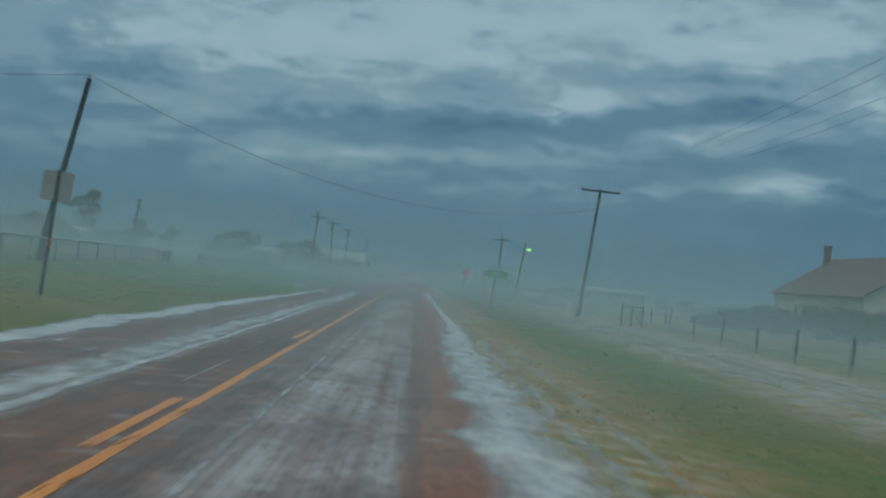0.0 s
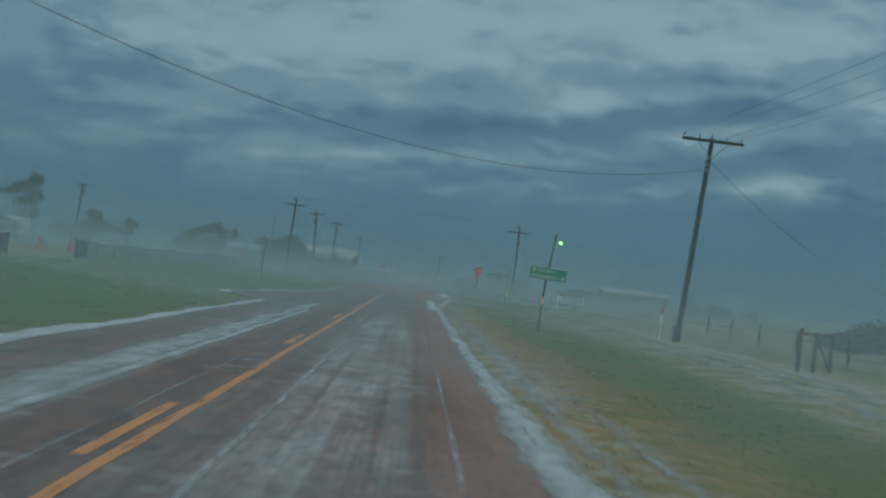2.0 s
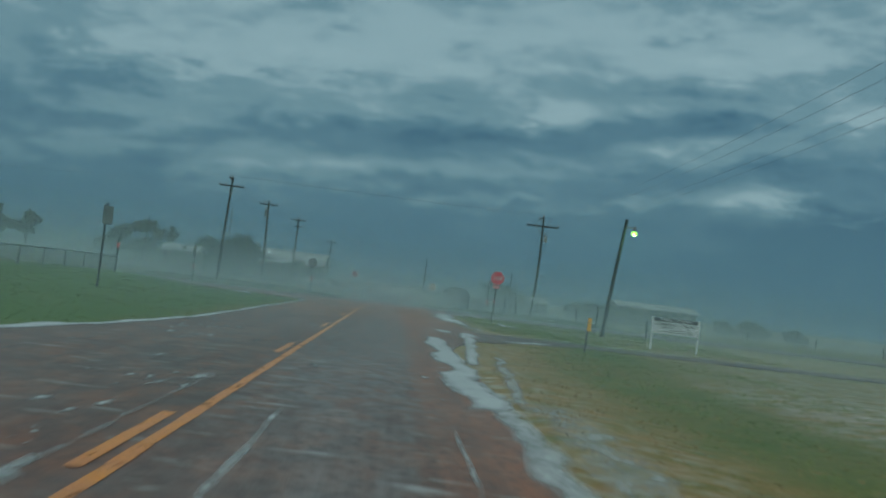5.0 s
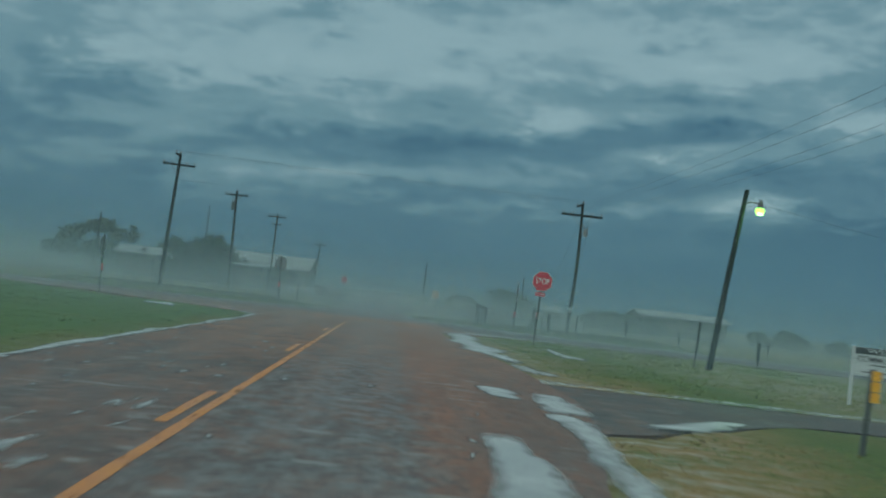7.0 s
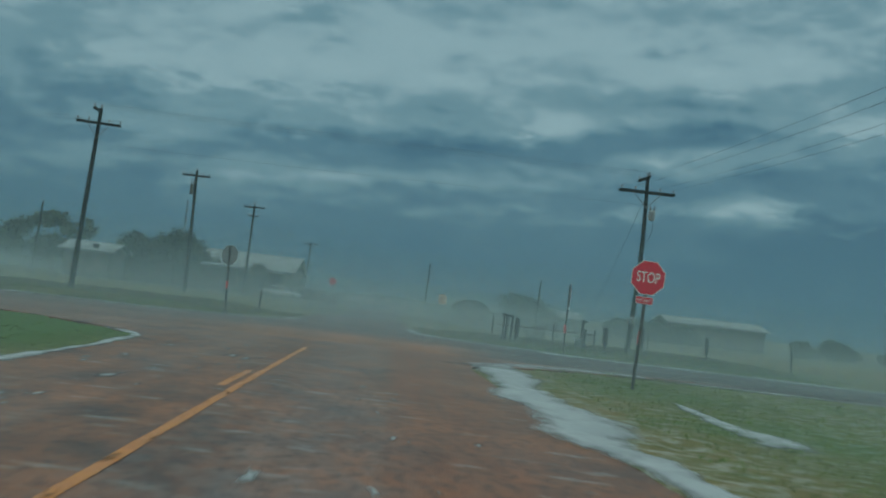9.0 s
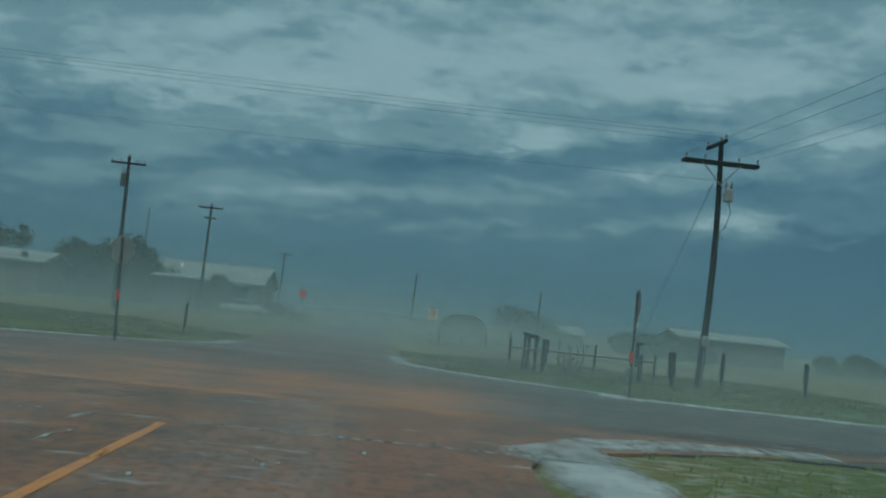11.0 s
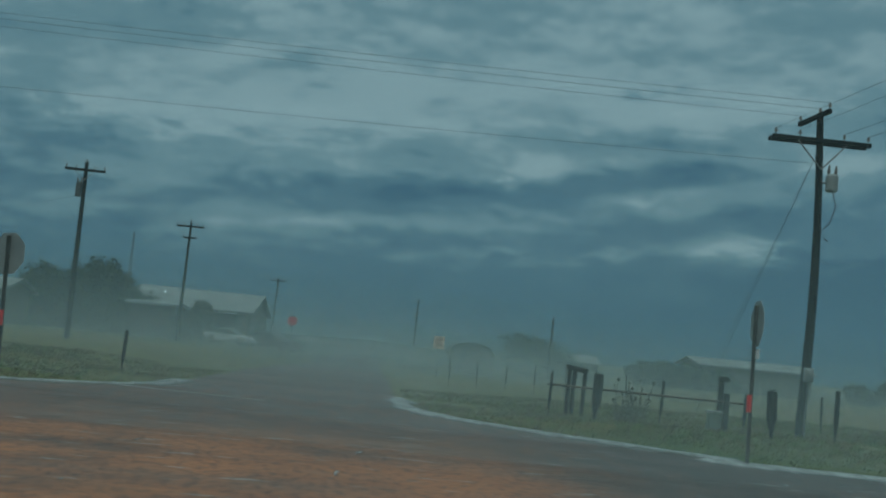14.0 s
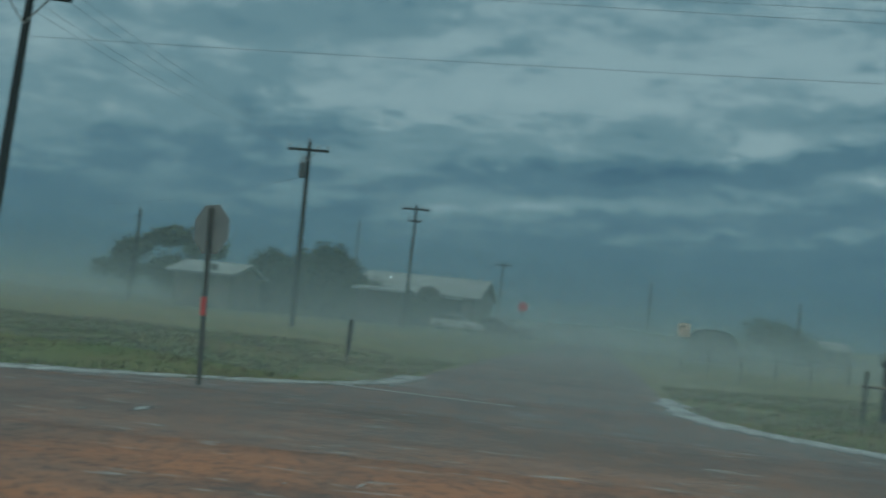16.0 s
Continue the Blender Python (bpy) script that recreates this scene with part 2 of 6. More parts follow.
M_STRAW = material("dull_straw_blades", (0.125, 0.085, 0.046), (0.16, 0.105, 0.052), 0.6, 6, 0.8, 0.0, island=0.2, gloss=0.2)
M_PEDESTAL = material("grey_green_enamel", (0.13, 0.165, 0.14), (0.17, 0.20, 0.17), 3, 40, 0.5, 0.05)
M_HAIL = material("melting_hail", (0.31, 0.325, 0.335), (0.45, 0.465, 0.475), 0.9, 22, 0.45, 0.8, speck=0.45)


def crumbly(m):
    """Lets a hail sheet break up into grains towards its rim."""
    t = m.node_tree
    b = t.nodes["Principled BSDF"]
    at = t.nodes.new("ShaderNodeAttribute")
    at.attribute_name = "rim"
    tc = t.nodes.new("ShaderNodeTexCoord")
    mp = t.nodes.new("ShaderNodeMapping")
    mp.inputs["Scale"].default_value = (1.0, 0.4, 1.0)
    t.links.new(tc.outputs["Object"], mp.inputs[0])
    n = t.nodes.new("ShaderNodeTexNoise")
    n.inputs["Scale"].default_value, n.inputs["Detail"].default_value, n.inputs["Roughness"].default_value = 3.6, 8, 0.68
    t.links.new(mp.outputs[0], n.inputs["Vector"])
    d = t.nodes.new("ShaderNodeMath")
    d.operation = "SUBTRACT"
    t.links.new(n.outputs["Fac"], d.inputs[0])
    t.links.new(at.outputs["Fac"], d.inputs[1])
    r = t.nodes.new("ShaderNodeMapRange")
    r.inputs[1].default_value, r.inputs[2].default_value = -0.24, 0.32
    t.links.new(d.outputs[0], r.inputs[0])
    t.links.new(r.outputs[0], b.inputs["Alpha"])


crumbly(M_HAIL)
M_YELLOW = material("worn_yellow_road_paint", (0.50, 0.155, 0.010), (0.62, 0.215, 0.014), 2.0, 30, 0.5, 0.15, speck=0.6)


def worn(m, lo, hi):
    """Lets paint flake off in streaks along the road."""
    t = m.node_tree
    tc, mp = t.nodes.new("ShaderNodeTexCoord"), t.nodes.new("ShaderNodeMapping")
    mp.inputs["Scale"].default_value = (4.0, 0.5, 1.0)
    t.links.new(tc.outputs["Object"], mp.inputs[0])
    n = t.nodes.new("ShaderNodeTexNoise")
    n.inputs["Scale"].default_value, n.inputs["Detail"].default_value, n.inputs["Roughness"].default_value = 2.2, 8, 0.7
    t.links.new(mp.outputs[0], n.inputs["Vector"])
    r = t.nodes.new("ShaderNodeMapRange")
    r.inputs[1].default_value, r.inputs[2].default_value, r.inputs[3].default_value = lo, hi, 0.25
    t.links.new(n.outputs["Fac"], r.inputs[0])
    t.links.new(r.outputs[0], t.nodes["Principled BSDF"].inputs["Alpha"])


worn(M_YELLOW, 0.32, 0.46)
M_LINE = material("worn_white_road_paint", (0.16, 0.155, 0.15), (0.26, 0.255, 0.25), 1.5, 25, 0.5, 0.15, speck=0.4)
worn(M_LINE, 0.40, 0.58)
M_EDGELINE = material("pale_road_paint", (0.30, 0.29, 0.28), (0.40, 0.39, 0.38), 1.5, 25, 0.5, 0.1, speck=0.3)

# ---- mesh helpers ----


def part(name, bm, mat, parent, label="", smooth=False):
    me = bpy.data.meshes.new(name)
    bm.to_mesh(me)
    bm.free()
    me.materials.append(mat)
    if smooth:
        me.shade_smooth()
    ob = new(name, me)
    ob.parent = parent
    if label:
        ob["label"] = label
    return ob


def thing(name, label, category, group="", at=(0, 0, 0)):
    ob = new(name)
    ob.empty_display_size = 0.1
    ob.location = at
    return tagged(ob, label, category, group)


def solid(name, bm, mat, label, category="", kind="", group="", smooth=False):
    ob = part(name, bm, mat, None, "", smooth)
    return tagged(ob, label, category, group, kind)


def raw(name, verts, faces, mat, parent=None, label="", smooth=False):
    me = bpy.data.meshes.new(name)
    me.from_pydata([tuple(map(float, v)) for v in verts], [], [tuple(map(int, f)) for f in faces])
    me.materials.append(mat)
    if smooth:
        me.shade_smooth()
    ob = new(name, me)
    ob.parent = parent
    if label:
        ob["label"] = label
    return ob


def box(bm, c, s, m=None, bevel=0.0):
    vs = bmesh.ops.create_cube(bm, size=1.0)["verts"]
    for v in vs:
        v.co = Vector((v.co.x * s[0], v.co.y * s[1], v.co.z * s[2]))
    if bevel:
        es = list({e for v in vs for e in v.link_edges})
        r = bmesh.ops.bevel(bm, geom=es, offset=bevel, segments=1, affect="EDGES")
        vs = list({v for f in r["faces"] for v in f.verts} | {v for v in vs if v.is_valid})
    for v in vs:
        v.co = (m @ v.co if m else v.co) + Vector(c)
    return bm


def rod(bm, a, b, r0, r1=None, n=10, cap=True):
    a, b = Vector(a), Vector(b)
    r1 = r0 if r1 is None else r1
    q = (b - a).to_track_quat("Z", "Y")
    rings = []
    for p, r in ((a, r0), (b, r1)):
        rings.append([bm.verts.new(p + q @ Vector((r * math.cos(2 * math.pi * k / n), r * math.sin(2 * math.pi * k / n), 0))) for k in range(n)])
    for k in range(n):
        bm.faces.new((rings[0][k], rings[0][(k + 1) % n], rings[1][(k + 1) % n], rings[1][k]))
    if cap:
        bm.faces.new(rings[1])
        bm.faces.new(rings[0][::-1])
    return bm


def chain(bm, pts, radii, n=10):
    """A tapered round tube along points."""
    rings = []
    for i, (p, r) in enumerate(zip(pts, radii)):
        p = Vector(p)
        d = Vector(pts[min(i + 1, len(pts) - 1)]) - Vector(pts[max(i - 1, 0)])
        q = d.to_track_quat("Z", "Y")
        rings.append([bm.verts.new(p + q @ Vector((r * math.cos(2 * math.pi * k / n), r * math.sin(2 * math.pi * k / n), 0))) for k in range(n)])
    for u, w in zip(rings, rings[1:]):
        for k in range(n):
            bm.faces.new((u[k], u[(k + 1) % n], w[(k + 1) % n], w[k]))
    bm.faces.new(rings[-1])
    bm.faces.new(rings[0][::-1])
    return bm


def plate(bm, pts, thick):
    """A flat plate from outline points in the x-z plane, thick along +y."""
    f = [bm.verts.new((x, 0, z)) for x, z in pts]
    b = [bm.verts.new((x, thick, z)) for x, z in pts]
    n = len(pts)
    bm.faces.new(f)
    bm.faces.new(b[::-1])
    for k in range(n):
        bm.faces.new((f[(k + 1) % n], f[k], b[k], b[(k + 1) % n]))
    return bm


def rounded(w, h, r, n=4):
    out = []
    for cx, cz, a0 in ((w / 2 - r, h / 2 - r, 0), (-w / 2 + r, h / 2 - r, 90), (-w / 2 + r, -h / 2 + r, 180), (w / 2 - r, -h / 2 + r, 270)):
        for k in range(n + 1):
            a = radians(a0 + 90 * k / n)
            out.append((cx + r * math.cos(a), cz + r * math.sin(a)))
    return out


def text_mesh(body, size, align="CENTER", bold=0.0):
    cu = bpy.data.curves.new("text", "FONT")
    cu.body, cu.size, cu.align_x, cu.align_y, cu.extrude, cu.offset = body, size, align, "CENTER", 0.002, bold
    tmp = new("text", cu)
    me = bpy.data.meshes.new_from_object(tmp.evaluated_get(bpy.context.evaluated_depsgraph_get()))
    bpy.data.objects.remove(tmp)
    bpy.data.curves.remove(cu)
    return me


def lettering(name, body, size, mat, parent, x, y, z, align="CENTER", wide=1.0, bold=0.0):
    me = text_mesh(body, size, align, bold)
    me.transform(pose(0, 0, 0, 90, 0, 0) @ Matrix.Diagonal((wide, 1, 1, 1)))
    me.materials.clear()
    me.materials.append(mat)
    ob = new(name, me)
    ob.parent = parent
    ob.location = (x, y, z)
    return ob


def words(name, body, size, mat, parent, x, y, z, wide=1.0, bold=0.0):
    """A line of lettering, word by word, from its left end."""
    for word in body.split():
        ob = lettering(name, word, size, mat, parent, x, y, z, "LEFT", wide, bold)
        x += max(v.co.x for v in ob.data.vertices) + 0.30 * size * wide
    return parent


def ease(v, a, b):
    u = min(1.0, max(0.0, (v - a) / (b - a)))
    return u * u * (3 - 2 * u)


# ---- ground and roads ----
CROSS = -0.16  # the cross road runs slightly askew


def y_near(x):
    return 116.6 + CROSS * x * 0.6


def y_far(x):
    return 128.6 + CROSS * x


def left_edge(y):
    mouth = 2.4 * ease(y, 46.5, 53.0) * (1 - ease(y, 51, 78)) ** 1.6  # the lot's entrance
    return -3.2 - mouth - 9.0 * ease(y, 106.5, 118.5) ** 2.2


def right_edge(y):
    return 3.15 + 1.55 * ease(y, 70, 84) * (1 - 0.55 * ease(y, 86, 112)) + 9.0 * ease(y, 109.5, 119) ** 2.4


def north_left(y):
    return -2.35 - 7.0 * (1 - ease(y, 127.5, 138)) ** 2.4


def north_right(y):
    return 2.95 + 7.0 * (1 - ease(y, 125.5, 138.5)) ** 2.4


def drive_near(x):
    return 78.8 + 4.7 * ease(x, 3.8, 9.0)


def drive_far(x):
    return 87.0 - 0.06 * (x - 5)


def in_road(x, y, grow=0.0):
    if y < 118 and left_edge(y) - grow < x < right_edge(y) + grow:
        return True
    if y > 126 and north_left(y) - grow < x < north_right(y) + grow:
        return True
    if y_near(x) - grow < y < y_far(x) + grow:
        return True
    return 3 < x < 30 and drive_near(x) - grow < y < drive_far(x) + grow


def rise(x, y):
    """The lie of the land beside the roads."""
    z = 0.5 * ease(-x, 5.0, 12.0) * ease(y, 5, 40) * (1 - ease(y, 100, 113))
    z += 0.22 * ease(-x, 3.5, 8.0) * ease(y, 131, 136) + 0.12 * ease(x, 4.0, 9.0) * ease(y, 129, 134)
    z -= 0.55 * ease(y, 142, 205) * (1 - 0.9 * ease(-x, 3.5, 7.5))  # the land left of the far road stays level
    z -= 0.12 * ease(x, 3.6, 6.0) * (1 - ease(x, 7.5, 11)) * ease(90 - y, 12, 20)
    return z


def ground_z(x, y):
    if in_road(x, y, -0.4):
        return -0.16 - 0.55 * ease(y, 142, 205)
    if in_road(x, y, 0.02):
        return -0.05 - 0.55 * ease(y, 142, 205)
    n = noise.noise(Vector((x * 0.35, y * 0.35, 0))) * 0.05 + noise.noise(Vector((x * 1.3, y * 1.3, 4))) * 0.02
    return rise(x, y) + n - 0.01


def steps(*spans):
    out = []
    for a, b, s in spans:
        k = max(1, round((b - a) / s))
        out += [a + (b - a) * i / k for i in range(k)]
    return out + [spans[-1][1]]


gx = steps((-4200, -600, 1200), (-600, -100, 100), (-100, -24, 6), (-24, -12, 1.0), (-12, 13, 0.5), (13, 24, 1.0), (24, 100, 6), (100, 600, 100), (600, 4200, 1200))
gy = steps((-3000, -300, 900), (-300, -40, 20), (-40, 145, 0.75), (145, 200, 2.5), (200, 320, 12), (320, 800, 80), (800, 4400, 900))
gv = [(x, y, ground_z(x, y) if abs(x) < 120 and -60 < y < 330 else rise(x, y) - 0.02) for y in gy for x in gx]
nx = len(gx)
gf = [(j * nx + i, j * nx + i + 1, (j + 1) * nx + i + 1, (j + 1) * nx + i) for j in range(len(gy) - 1) for i in range(nx - 1)]


def ground_material():
    m = material("verge_earth_and_grass", (0.054, 0.105, 0.019), (0.112, 0.114, 0.033), 0.16, 9, 0.9, 0.6, speck=0.4, gloss=0.15)
    t = m.node_tree
    b = t.nodes["Principled BSDF"]
    old = b.inputs["Base Color"].links[0].from_socket

    def mix(f, a, c):
        n = t.nodes.new("ShaderNodeMix")
        n.data_type = "RGBA"
        t.links.new(f, n.inputs[0])
        t.links.new(a, n.inputs[6])
        if isinstance(c, tuple):
            n.inputs[7].default_value = (*c, 1)
        else:
            t.links.new(c, n.inputs[7])
        return n.outputs[2]

    def times(a, c):
        n = t.nodes.new("ShaderNodeMath")
        n.operation = "MULTIPLY"
        n.use_clamp = True
        t.links.new(a, n.inputs[0])
        if isinstance(c, float):
            n.inputs[1].default_value = c
        else:
            t.links.new(c, n.inputs[1])
        return n.outputs[0]

    def patches(scale, lo, hi):
        tc = t.nodes.new("ShaderNodeTexCoord")
        n = t.nodes.new("ShaderNodeTexNoise")
        n.inputs["Scale"].default_value, n.inputs["Detail"].default_value, n.inputs["Roughness"].default_value = scale, 7, 0.62
        t.links.new(tc.outputs["Object"], n.inputs["Vector"])
        r = t.nodes.new("ShaderNodeMapRange")
        r.inputs[1].default_value, r.inputs[2].default_value = lo, hi
        t.links.new(n.outputs["Fac"], r.inputs[0])
        return r.outputs[0]

    at = t.nodes.new("ShaderNodeAttribute")
    at.attribute_name = "zones"
    sp = t.nodes.new("ShaderNodeSeparateColor")
    t.links.new(at.outputs["Color"], sp.inputs[0])
    dry = mix(patches(1.2, 0.25, 0.7), old, (0.235, 0.135, 0.057))
    col = mix(sp.outputs[1], old, dry)
    gravel = mix(patches(1.4, 0.38, 0.6), dry, (0.25, 0.225, 0.20))
    col = mix(times(sp.outputs[0], patches(0.6, 0.28, 0.5)), col, gravel)
    col = mix(times(at.outputs["Alpha"], patches(0.5, 0.15, 0.45)), col, (0.058, 0.105, 0.026))
    hail = times(sp.outputs[2], patches(2.8, 0.47, 0.64))
    n = t.nodes.new("ShaderNodeMix")
    n.data_type = "RGBA"
    t.links.new(times(hail, 0.42), n.inputs[0])
    t.links.new(col, n.inputs[6])
    n.inputs[7].default_value = (0.5, 0.51, 0.51, 1)
    t.links.new(n.outputs[2], b.inputs["Base Color"])
    return m


ground = raw("ground", gv, gf, ground_material(), smooth=True)
tagged(ground, "wet grassy plain with dry weeds and scattered hail", "ground", kind="structure")
zones = ground.data.color_attributes.new("zones", "FLOAT_COLOR", "POINT")
zc = []
for x, y, z in gv:
    side = x - right_edge(min(y, 106)) if x > 0 else left_edge(min(y, 104)) - x
    lane = ease(x, 7.6, 9.6) * (1 - ease(x, 13.2, 14.2)) * ease(y, -60, -30) * (1 - ease(y, 62, 78))
    lane = max(lane, 0.9 * ease(-x, 3.6, 4.6) * ease(y, 42, 46) * (1 - ease(y + 0.9 * x, 46, 54)))  # the lot's entrance
    far = ease(y, 45, 60) * ease(x, 9, 13) * 0.45 * (1 - ease(y, 90, 120))
    verge = (1 - ease(side, 1.2, 3.8 if x > 0 else 1.0)) if side > -1 else 0
    verge *= (1 - 0.5 * ease(y, 84, 95)) * (1 - 0.7 * ease(y, 118, 130)) * (0.35 if x < 0 else 1)
    field = (0.3 + 0.3 * ease(abs(x), 9, 30)) * (1 - 0.6 * ease(y, 90, 120)) + 0.35 * ease(y, 128, 145)
    scat = (0.8 * (1 - ease(side, 0.0, 3.0)) if x > 0 else 0.3 * (1 - ease(side, 0, 1.2))) + 0.45 * ease(x, 8, 12) + 0.8 * ease(-x, 3.6, 4.6) * ease(y, 42, 46) * (1 - ease(y + 0.9 * x, 46, 54)) + 0.5 * ease(x, 4, 6) * ease(y, 92, 98) * (1 - ease(y, 116, 118))
    zc += [max(lane, far), min(1, max(verge, field if side > 5 or y > 128 else 0.12, ease(x, 12.4, 13.2) * (1 - ease(x, 14.4, 15.2)) * (1 - ease(y, 42, 52)))), min(1, scat), ease(-x, 3.6, 4.6) * (1 - ease(-x, 13, 18)) * ease(y, 10, 30) * (1 - ease(y, 113, 117))]
zones.data.foreach_set("color", zc)


def road_material(name, c1, c2, stretch, along, most):
    m = material(name, c1, c2, 0.45, 55, 0.62, 0.5, speck=0.45, stretch=stretch, gloss=0.3)
    t = m.node_tree
    b = t.nodes["Principled BSDF"]
    old = b.inputs["Base Color"].links[0].from_socket
    tc = t.nodes.new("ShaderNodeTexCoord")

    def film(stretch, scale, lo, hi):
        mp = t.nodes.new("ShaderNodeMapping")
        mp.inputs["Scale"].default_value = stretch
        t.links.new(tc.outputs["Object"], mp.inputs[0])
        n = t.nodes.new("ShaderNodeTexNoise")
        n.inputs["Scale"].default_value, n.inputs["Detail"].default_value, n.inputs["Roughness"].default_value = scale, 6, 0.6
        t.links.new(mp.outputs[0], n.inputs["Vector"])
        r = t.nodes.new("ShaderNodeMapRange")
        r.inputs[1].default_value, r.inputs[2].default_value = lo, hi
        t.links.new(n.outputs["Fac"], r.inputs[0])
        return r.outputs[0]

    def over(f, a, c, most):
        k = t.nodes.new("ShaderNodeMath")
        k.operation = "MULTIPLY"
        t.links.new(f, k.inputs[0])
        k.inputs[1].default_value = most
        n = t.nodes.new("ShaderNodeMix")
        n.data_type = "RGBA"
        t.links.new(k.outputs[0], n.inputs[0])
        t.links.new(a, n.inputs[6])
        n.inputs[7].default_value = (*c, 1)
        return n.outputs[2]

    def calc(op, a, b):
        n = t.nodes.new("ShaderNodeMath")
        n.operation = op
        for i, v in enumerate((a, b)):
            if isinstance(v, (int, float)):
                n.inputs[i].default_value = v
            else:
                t.links.new(v, n.inputs[i])
        return n.outputs[0]

    def span(v, a, b, lo=0.0, hi=1.0):
        n = t.nodes.new("ShaderNodeMapRange")
        n.interpolation_type = "SMOOTHSTEP"
        n.inputs[1].default_value, n.inputs[2].default_value, n.inputs[3].default_value, n.inputs[4].default_value = a, b, lo, hi
        t.links.new(v, n.inputs[0])
        return n.outputs[0]

    def strip(v, stops):
        """A profile across the road, from 4 m on one side to 4 m on the other."""
        n = t.nodes.new("ShaderNodeValToRGB")
        while len(n.color_ramp.elements) < len(stops):
            n.color_ramp.elements.new(0.5)
        for e, (x, k) in zip(n.color_ramp.elements, stops):
            e.position, e.color = (x + 4) / 8, (k, k, k, 1)
        t.links.new(span_flat(v), n.inputs[0])
        return n.outputs[0]

    def span_flat(v):
        n = t.nodes.new("ShaderNodeMapRange")
        n.inputs[1].default_value, n.inputs[2].default_value = -4.0, 4.0
        t.links.new(v, n.inputs[0])
        return n.outputs[0]

    place = t.nodes.new("ShaderNodeSeparateXYZ")
    t.links.new(tc.outputs["Object"], place.inputs[0])
    X, Y = place.outputs[0], place.outputs[1]
    rust = film((1.6, 0.6, 1), 1.3, 0.44, 0.62)
    col = over(rust, old, (0.190, 0.070, 0.032), 0.5)
    if along[0] == 1.0:
        # red dirt and orange headlight glow painted over the last stretch before the junction
        headlit_mud = calc("MULTIPLY", film((1.1, 0.6, 1), 0.9, 0.36, 0.62), span(Y, 78, 96))
        col = over(headlit_mud, col, (0.275, 0.098, 0.034), 0.66)
        edge_mud = calc("MULTIPLY", strip(X, [(-3.0, 0), (1.9, 0.0), (2.15, 0.9), (2.8, 1.0), (3.4, 0.3)]), film((1.5, 0.1, 1), 1.2, 0.25, 0.55))
        col = over(edge_mud, col, (0.215, 0.072, 0.030), 0.7)
        # grey slush left between and beside the wheel tracks
        lanes = strip(X, [(-3.3, 0.55), (-2.9, 0.12), (-2.3, 0.2), (-2.0, 0.5), (-1.1, 0.45), (-1.0, 0.04), (-0.3, 0.08), (0.08, 0.3), (0.5, 0.36), (0.66, 0.75), (0.95, 1.0), (1.85, 0.85), (2.0, 0.22), (2.45, 0.1), (2.6, 0.25)])
        streak = calc("ADD", calc("MULTIPLY", film((2.2, 0.06, 1), 1.3, 0.30, 0.62), 0.75), calc("MULTIPLY", film((9.0, 0.03, 1), 1.3, 0.35, 0.65), 0.45))
        patch = calc("ADD", calc("MULTIPLY", film((0.9, 0.5, 1), 1.1, 0.36, 0.58), 0.65), 0.38)
        slush = calc("MULTIPLY", calc("MULTIPLY", lanes, calc("MULTIPLY", streak, patch)), span(Y, 36, 58, 1.0, 0.22))
        col = over(slush, col, (0.285, 0.285, 0.290), 0.95)
        # right lane's wet sheen further on painted as grey, broken by the coarse chippings
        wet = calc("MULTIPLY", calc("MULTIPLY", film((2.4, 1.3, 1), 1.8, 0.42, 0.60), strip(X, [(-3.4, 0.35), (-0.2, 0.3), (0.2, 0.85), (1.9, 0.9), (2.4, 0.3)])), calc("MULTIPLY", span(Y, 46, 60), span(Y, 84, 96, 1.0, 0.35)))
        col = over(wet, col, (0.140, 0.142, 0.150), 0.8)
        tracks = calc("MULTIPLY", strip(X, [(0.25, 0), (0.34, 0.8), (0.45, 0), (1.98, 0), (2.05, 1.0), (2.14, 0), (2.2, 0.5), (2.27, 0.0)]), span(Y, 50, 62, 1.0, 0.0))
        col = over(tracks, col, (0.060, 0.040, 0.034), 0.6)
    else:
        col = over(film(along, 1.3, 0.40, 0.60), col, (0.165, 0.165, 0.166), most * 0.5)
        # orange headlight glow on the junction, painted in with the red dirt
        headlit_mud = calc("MULTIPLY", calc("MULTIPLY", film((0.5, 0.6, 1), 0.9, 0.30, 0.58), calc("MULTIPLY", span(X, -6.0, -1.0, 0.25, 1.0), span(X, 3.0, 6.0, 1.0, 0.05))), calc("MULTIPLY", span(Y, 112, 116), span(Y, 120.5, 128.5, 1.0, 0.0)))
        col = over(headlit_mud, col, (0.36, 0.130, 0.046), 0.82)
        # the surface turns darker towards the right side
        wet = calc("MULTIPLY", film((0.4, 0.8, 1), 0.8, 0.25, 0.5), span(X, 3.5, 7.5))
        col = over(wet, col, (0.034, 0.024, 0.024), 0.75)
    col = over(film((1.0, 0.6, 1), 8.5, 0.48, 0.64), col, (0.034, 0.022, 0.021), 0.6)
    col = over(film((0.55, 1.5, 1), 2.2, 0.60, 0.68), col, (0.30, 0.31, 0.31), 0.6)
    t.links.new(col, b.inputs["Base Color"])
    return m


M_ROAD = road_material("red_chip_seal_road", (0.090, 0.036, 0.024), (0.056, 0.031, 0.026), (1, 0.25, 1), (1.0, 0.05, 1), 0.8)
M_CROSSROAD = road_material("worn_red_brown_road", (0.095, 0.042, 0.031), (0.068, 0.043, 0.036), (0.3, 1, 1), (0.12, 1.0, 1), 0.5)


M_ASPHALT = road_material("wet_dark_asphalt", (0.052, 0.050, 0.052), (0.070, 0.060, 0.056), (0.4, 1, 1), (0.2, 1.0, 1), 0.3)


